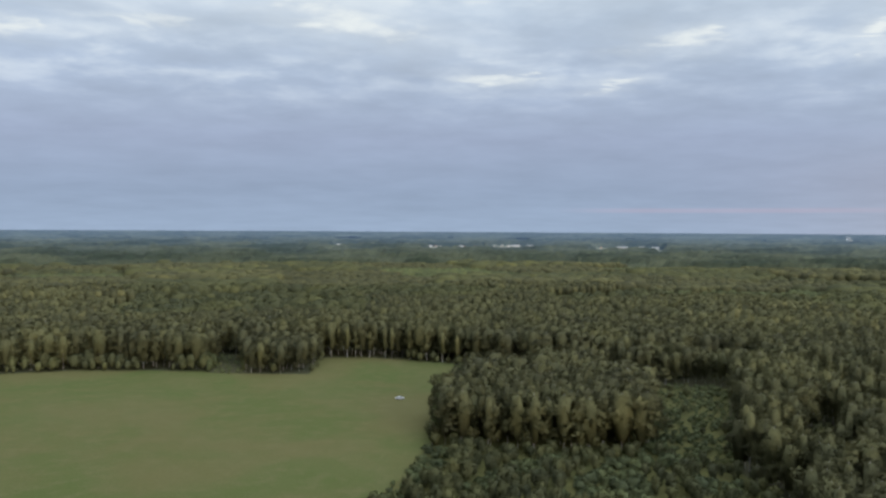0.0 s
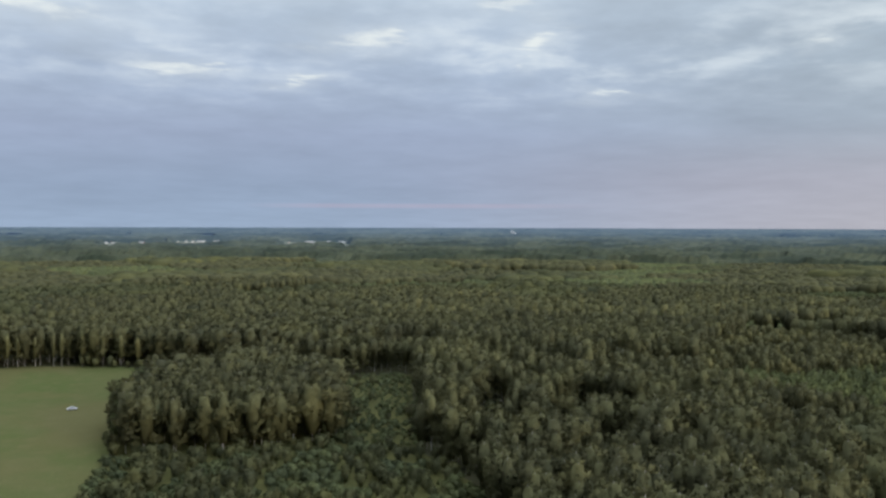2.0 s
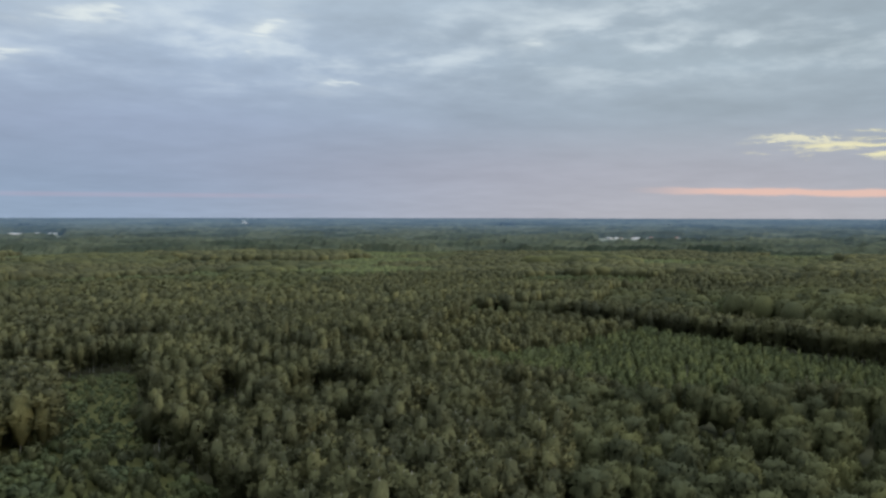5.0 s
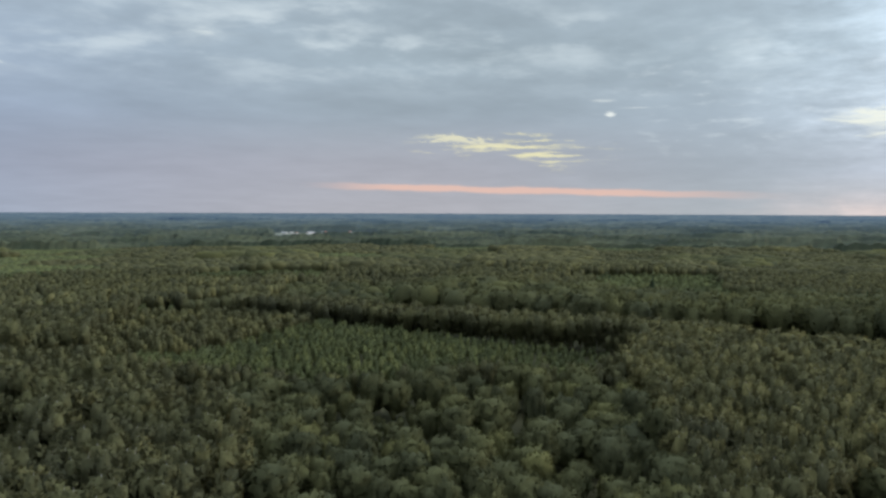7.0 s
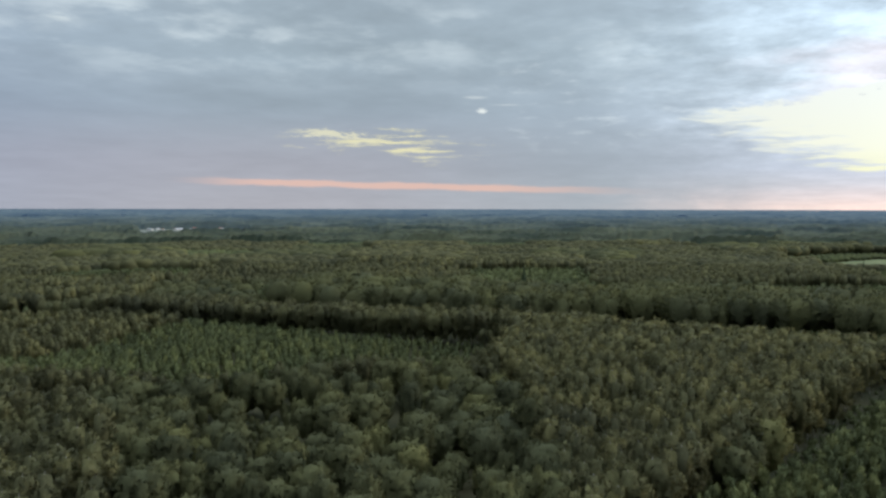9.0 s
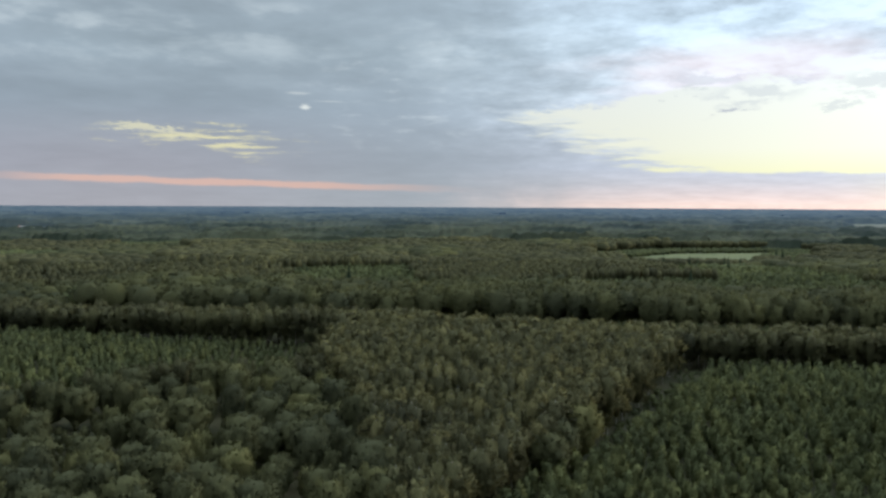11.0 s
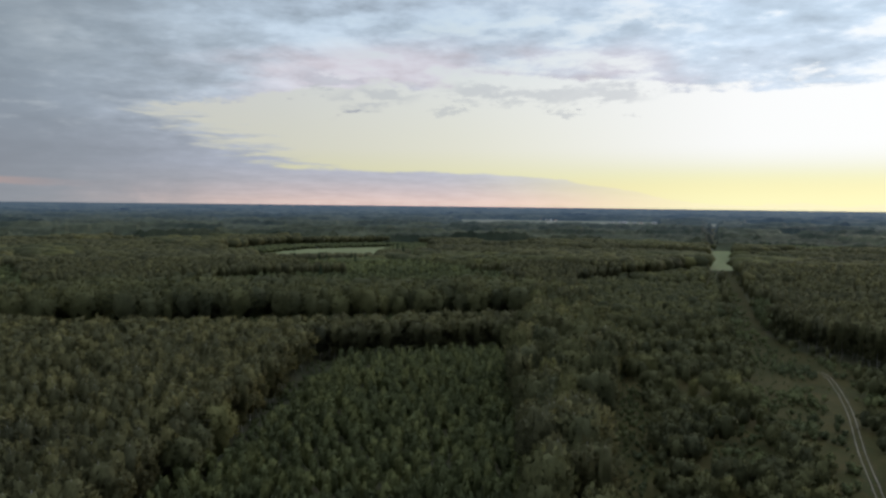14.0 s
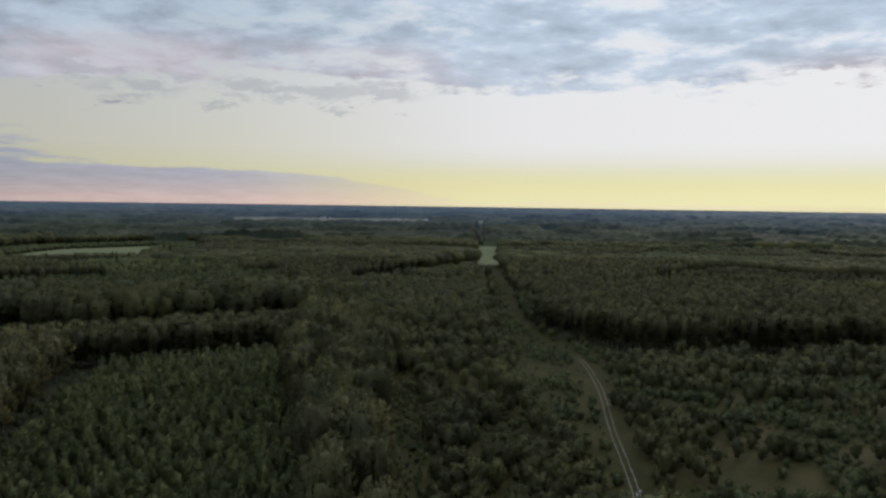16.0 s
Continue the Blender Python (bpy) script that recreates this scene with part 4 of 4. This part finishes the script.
# birches at the wood's edge, whose bare trunks show
white_bark = bark("white_bark", (0.30, 0.295, 0.275, 1), (0.07, 0.065, 0.055, 1), 0.54)
EDGE_BIRCHES = [(-64, 485), (-55, 487), (-50.5, 489), (-42, 487), (-33, 484), (-29, 482), (-19, 479.5), (-9, 475), (0, 470), (8, 464),
                (103, 287), (98, 271), (95, 259)]
edge_models = []
for i, (x, y) in enumerate(EDGE_BIRCHES):
    rg = np.random.RandomState(400 + i)
    h = rg.uniform(15.5, 20.0)
    w = h * rg.uniform(0.62, 0.85)
    m = Matrix.LocRotScale((x, y, 0), Euler((0, 0, rg.uniform(0, 6.28))), (w, w, h))
    if i >= 5:
        copy_thing(edge_models[i % 5], Matrix()).matrix_basis = m
        continue
    root = tagged(new("edge_birch"), "slender birch with bare white trunk at the wood's edge", "tree", "birches along the wood's edge")
    v, f, q = crown(TALL, 5, 16, 7000 + i, ICO)
    v = v * (1, 1, 0.80) + (0, 0, 0.20)
    part("crown", v, f, leaf_tree["birch"], root, normals=q)
    sv, sf, sn = stem(1.0, 0.0085, 6, 0.05 * (-1) ** i)
    part("trunk", sv, sf, white_bark, root, "bare white birch trunk")
    lv, lf = limbs(TALL, 700 + i, 6)
    part("limb", lv, lf, dark_bark, root)
    root.matrix_basis = m
    edge_models.append(root)


# dark spruces that stand out of the far woods
def spruce_crown(seed):
    rg = np.random.RandomState(seed)
    V, F, base = [], [], 0
    for k in range(9):
        u = k / 8
        z1, r = 0.10 + 0.78 * u, 0.17 * (1 - u) ** 0.85 + 0.022
        n = 11
        a = np.arange(n) * 2 * np.pi / n + rg.uniform(0, 1)
        rr = r * rg.uniform(0.75, 1.15, n)
        ring = np.c_[rr * np.cos(a), rr * np.sin(a), z1 - 0.035 + rg.uniform(-0.015, 0.015, n)]
        V.append(np.r_[ring, [(0, 0, z1 + 0.16 - 0.04 * u)], [(0, 0, z1 + 0.01)]])
        for j in range(n):
            F += [(base + j, base + (j + 1) % n, base + n), (base + (j + 1) % n, base + j, base + n + 1)]
        base += n + 2
    return np.concatenate(V), np.array(F)


spruce_leaf = foliage("spruce_needles", (0.022, 0.036, 0.022, 1), (0.050, 0.072, 0.040, 1), (0.054, 0.068, 0.036, 1), False)
SPRUCES = [(918, -66), (934, -92), (926, -118), (941, -128), (952, -158), (960, -176), (905, -196), (880, -150), (1040, -238), (1180, -262), (700, -60), (742, -96), (655, 30), (690, 190), (730, 240)]
spruces = []
for i, (x, y) in enumerate(SPRUCES):
    rg = np.random.RandomState(800 + i)
    h = rg.uniform(19, 25)
    m = Matrix.LocRotScale((x, y, 0), Euler((0, 0, rg.uniform(0, 6.28))), (h * 0.9, h * 0.9, h))
    if i >= 3:
        copy_thing(spruces[i % 3], Matrix()).matrix_basis = m
        continue
    root = tagged(new("spruce"), "dark pointed spruce rising from the distant wood", "tree", "spruces of the far woods")
    v, f = spruce_crown(60 + i)
    part("crown", v, f, spruce_leaf, root)
    sv, sf, sn = stem(1.0, 0.010, 6, 0.0)
    part("trunk", sv, sf, dark_bark, root)
    root.matrix_basis = m
    spruces.append(root)


# ---- hamlets on the far fields ----
white_wall = plain("white_plaster", (0.40, 0.40, 0.395, 1), 0.8)
grey_roof = plain("grey_sheet_roof", (0.30, 0.31, 0.33, 1), 0.5, 0.3)
red_roof = plain("red_sheet_roof", (0.28, 0.10, 0.07, 1), 0.6)


def box(bm, lo, hi, bevel=0.0):
    """A box between two corners."""
    r = bmesh.ops.create_cube(bm, size=1, matrix=Matrix.LocRotScale(((Vector(lo) + Vector(hi)) / 2), None, Vector(hi) - Vector(lo)))
    if bevel:
        e = list({e for v in r["verts"] for e in v.link_edges})
        bmesh.ops.bevel(bm, geom=e, offset=bevel, segments=2, affect="EDGES", profile=0.6)
    return r["verts"]


def bm_part(name, bm, mat, parent, label="", smooth=False):
    me = bpy.data.meshes.new(name)
    bm.to_mesh(me)
    bm.free()
    me.materials.append(mat)
    for q in me.polygons:
        q.use_smooth = smooth
    ob = new(name, me)
    ob.parent = parent
    return tagged(ob, label)


def house(long, wide, high, roof_mat, label):
    root = tagged(new("house"), label, "house", "houses of the far hamlets")
    bm = bmesh.new()
    box(bm, (-long / 2, -wide / 2, -0.5), (long / 2, wide / 2, high))
    bm_part("wall", bm, white_wall, root)
    bm = bmesh.new()
    o, t = 0.5, high + wide * 0.38
    vs = [bm.verts.new(p) for p in ((-long / 2 - o, -wide / 2 - o, high - 0.2), (long / 2 + o, -wide / 2 - o, high - 0.2), (long / 2 + o, wide / 2 + o, high - 0.2), (-long / 2 - o, wide / 2 + o, high - 0.2), (-long / 2 - o, 0, t), (long / 2 + o, 0, t))]
    for q in ((0, 1, 5, 4), (2, 3, 4, 5), (1, 2, 5), (3, 0, 4), (3, 2, 1, 0)):
        bm.faces.new([vs[k] for k in q])
    bm_part("roof", bm, roof_mat, root)
    return root


HOUSES = [house(22, 11, 6, grey_roof, "white-walled house with a grey sheet roof in a far hamlet"), house(48, 16, 7, grey_roof, "long white farm barn with a grey roof in a far hamlet"), house(14, 10, 8, red_roof, "small white house with a dull red roof in a far hamlet")]
rg = np.random.RandomState(4)
SITES = [(-9.8, 4400, 3), (-11.2, 3720, 3), (-6.8, 3720, 2), (-3.5, 3780, 2), (-0.4, 3400, 5), (1.6, 3400, 3), (4.2, 3600, 7), (6.6, 3600, 4), (11.4, 3420, 4), (13.6, 3440, 3), (49.9, 2700, 2), (51.2, 2720, 5), (52.8, 2740, 5), (54.9, 2740, 5),
         (112.4, 3850, 4), (117.6, 3600, 4), (119.0, 3560, 3), (121.6, 3720, 4), (123.3, 2900, 2), (126.8, 4250, 6), (128.6, 3950, 5), (133.0, 3700, 3)]
first = {0: True, 1: True, 2: True}
for a, dist, n in SITES:
    for k in range(n):
        kind = int(rg.choice((0, 1, 2), p=(0.4, 0.35, 0.25)))
        aa, dd = radians(a + rg.uniform(-0.9, 0.9)), dist + rg.uniform(-60, 60)
        r, q = float(shrink(dd)), float(shrink(dd)) / dd
        m = Matrix.LocRotScale((r * math.sin(aa), r * math.cos(aa), float(rise(dd)) + 1.0), Euler((0, 0, rg.uniform(0, 3.1))), (q * 0.55, q * 0.55, q * 0.45))
        if first[kind]:
            ob, first[kind] = HOUSES[kind], False
        else:
            ob = copy_thing(HOUSES[kind], Matrix())
        ob.matrix_basis = m

# ---- smoke over a far chimney fire ----
smoke_mat, gr, b = material("thin_smoke")
gr.put(b.inputs["Base Color"], (0.8, 0.82, 0.85, 1))
b.inputs["Roughness"].default_value = 1.0
gr.put(b.inputs["Alpha"], gr.mul(gr.step(gr.noise(place(gr), 0.09, 4), 0.4, 0.8), 0.22))
smoke = tagged(new("smoke_plume"), "thin pale smoke drifting up over the far woods", "smoke")
for k in range(9):
    bm = bmesh.new()
    bmesh.ops.create_icosphere(bm, subdivisions=2, radius=3.0 + 0.9 * k)
    for q in bm.verts:
        q.co *= 1 + 0.5 * (noise.noise(q.co * 0.3 + Vector((k * 7, 0, 0))))
        q.co.z *= 0.8
    ob = bm_part("puff", bm, smoke_mat, smoke, smooth=True)
    ob.location = (-1.2 * k ** 1.35, 0, 6 + 3.6 * k)
d_ = float(shrink(4424))
smoke.matrix_basis = Matrix.LocRotScale((d_ * math.sin(radians(25.9)), d_ * math.cos(radians(25.9)), float(rise(4424))), Euler((0, 0, radians(-26))), (0.7, 0.7, 0.7))

# ---- the car on the meadow ----
white_paint = plain("white_car_paint", (0.46, 0.47, 0.48, 1), 0.4, 0.0, 0.03)
dark_glass = plain("car_glass", (0.02, 0.025, 0.03, 1), 0.08, 0.0, 0.0)
rubber = plain("tyre_rubber", (0.02, 0.02, 0.02, 1), 0.9)
steel = plain("wheel_steel", (0.45, 0.45, 0.46, 1), 0.35, 0.9)
lamp_glass = plain("lamp_glass", (0.7, 0.7, 0.68, 1), 0.15)
car = tagged(new("car"), "white parked car standing in the mown meadow", "car")
bm = bmesh.new()
box(bm, (-2.2, -0.86, 0.28), (2.2, 0.86, 0.88), 0.10)
roof = box(bm, (-1.35, -0.76, 0.86), (0.95, 0.76, 1.46), 0.08)
for q in bm.verts:
    if q.co.z > 1.1:
        q.co.x = q.co.x * 0.72 - 0.1
        q.co.y *= 0.84
body = bm_part("body", bm, white_paint, car, "white car body", True)
for name, lo, hi in (("windscreen", (0.50, -0.60, 0.95), (0.86, 0.60, 1.34)), ("rear_window", (-1.25, -0.60, 0.95), (-0.98, 0.60, 1.34)), ("side_window", (-0.95, -0.745, 0.95), (0.55, -0.64, 1.32)), ("side_window", (-0.95, 0.64, 0.95), (0.55, 0.745, 1.32))):
    bm = bmesh.new()
    box(bm, lo, hi, 0.03)
    bm_part(name, bm, dark_glass, car, "dark car glass")
for x in (-1.35, 1.35):
    for y in (-0.80, 0.80):
        bm = bmesh.new()
        bmesh.ops.create_cone(bm, cap_ends=True, segments=18, radius1=0.32, radius2=0.32, depth=0.2, matrix=pose(x, y, 0.32, 90))
        wheel = bm_part("wheel", bm, rubber, car, "black tyre")
        bm = bmesh.new()
        bmesh.ops.create_cone(bm, cap_ends=True, segments=14, radius1=0.19, radius2=0.19, depth=0.23, matrix=pose(x, y, 0.32, 90))
        bm_part("rim", bm, steel, wheel)
for y in (-0.62, 0.62):
    bm = bmesh.new()
    box(bm, (2.14, y - 0.16, 0.58), (2.23, y + 0.16, 0.74), 0.03)
    bm_part("headlight", bm, lamp_glass, car)
car.matrix_basis = pose(-18.6, 369.0, 0.06, 0, 0, 12) @ Matrix.Scale(0.85, 4)

# ---- puddles in the track ----
water = plain("puddle_water", (0.03, 0.03, 0.025, 1), 0.03, 0.0, 0.0)
for x, y, w, a in ((159.0, -154.6, 1.5, 0), (160.5, -157.3, 0.9, 20)):
    bm = bmesh.new()
    ring = [bm.verts.new((w * math.cos(k * math.tau / 18) * (1 + 0.25 * math.sin(3 * k + a)), 0.32 * math.sin(k * math.tau / 18) * (1 + 0.2 * math.cos(2 * k)), 0.0)) for k in range(18)]
    bm.faces.new(ring)
    me = bpy.data.meshes.new("puddle")
    bm.to_mesh(me)
    bm.free()
    me.materials.append(water)
    ob = tagged(new("puddle", me), "small rain puddle in a wheel rut", "puddle", "puddles of the track")
    ob.matrix_basis = pose(x, y, 0.115, 0, 0, -40)
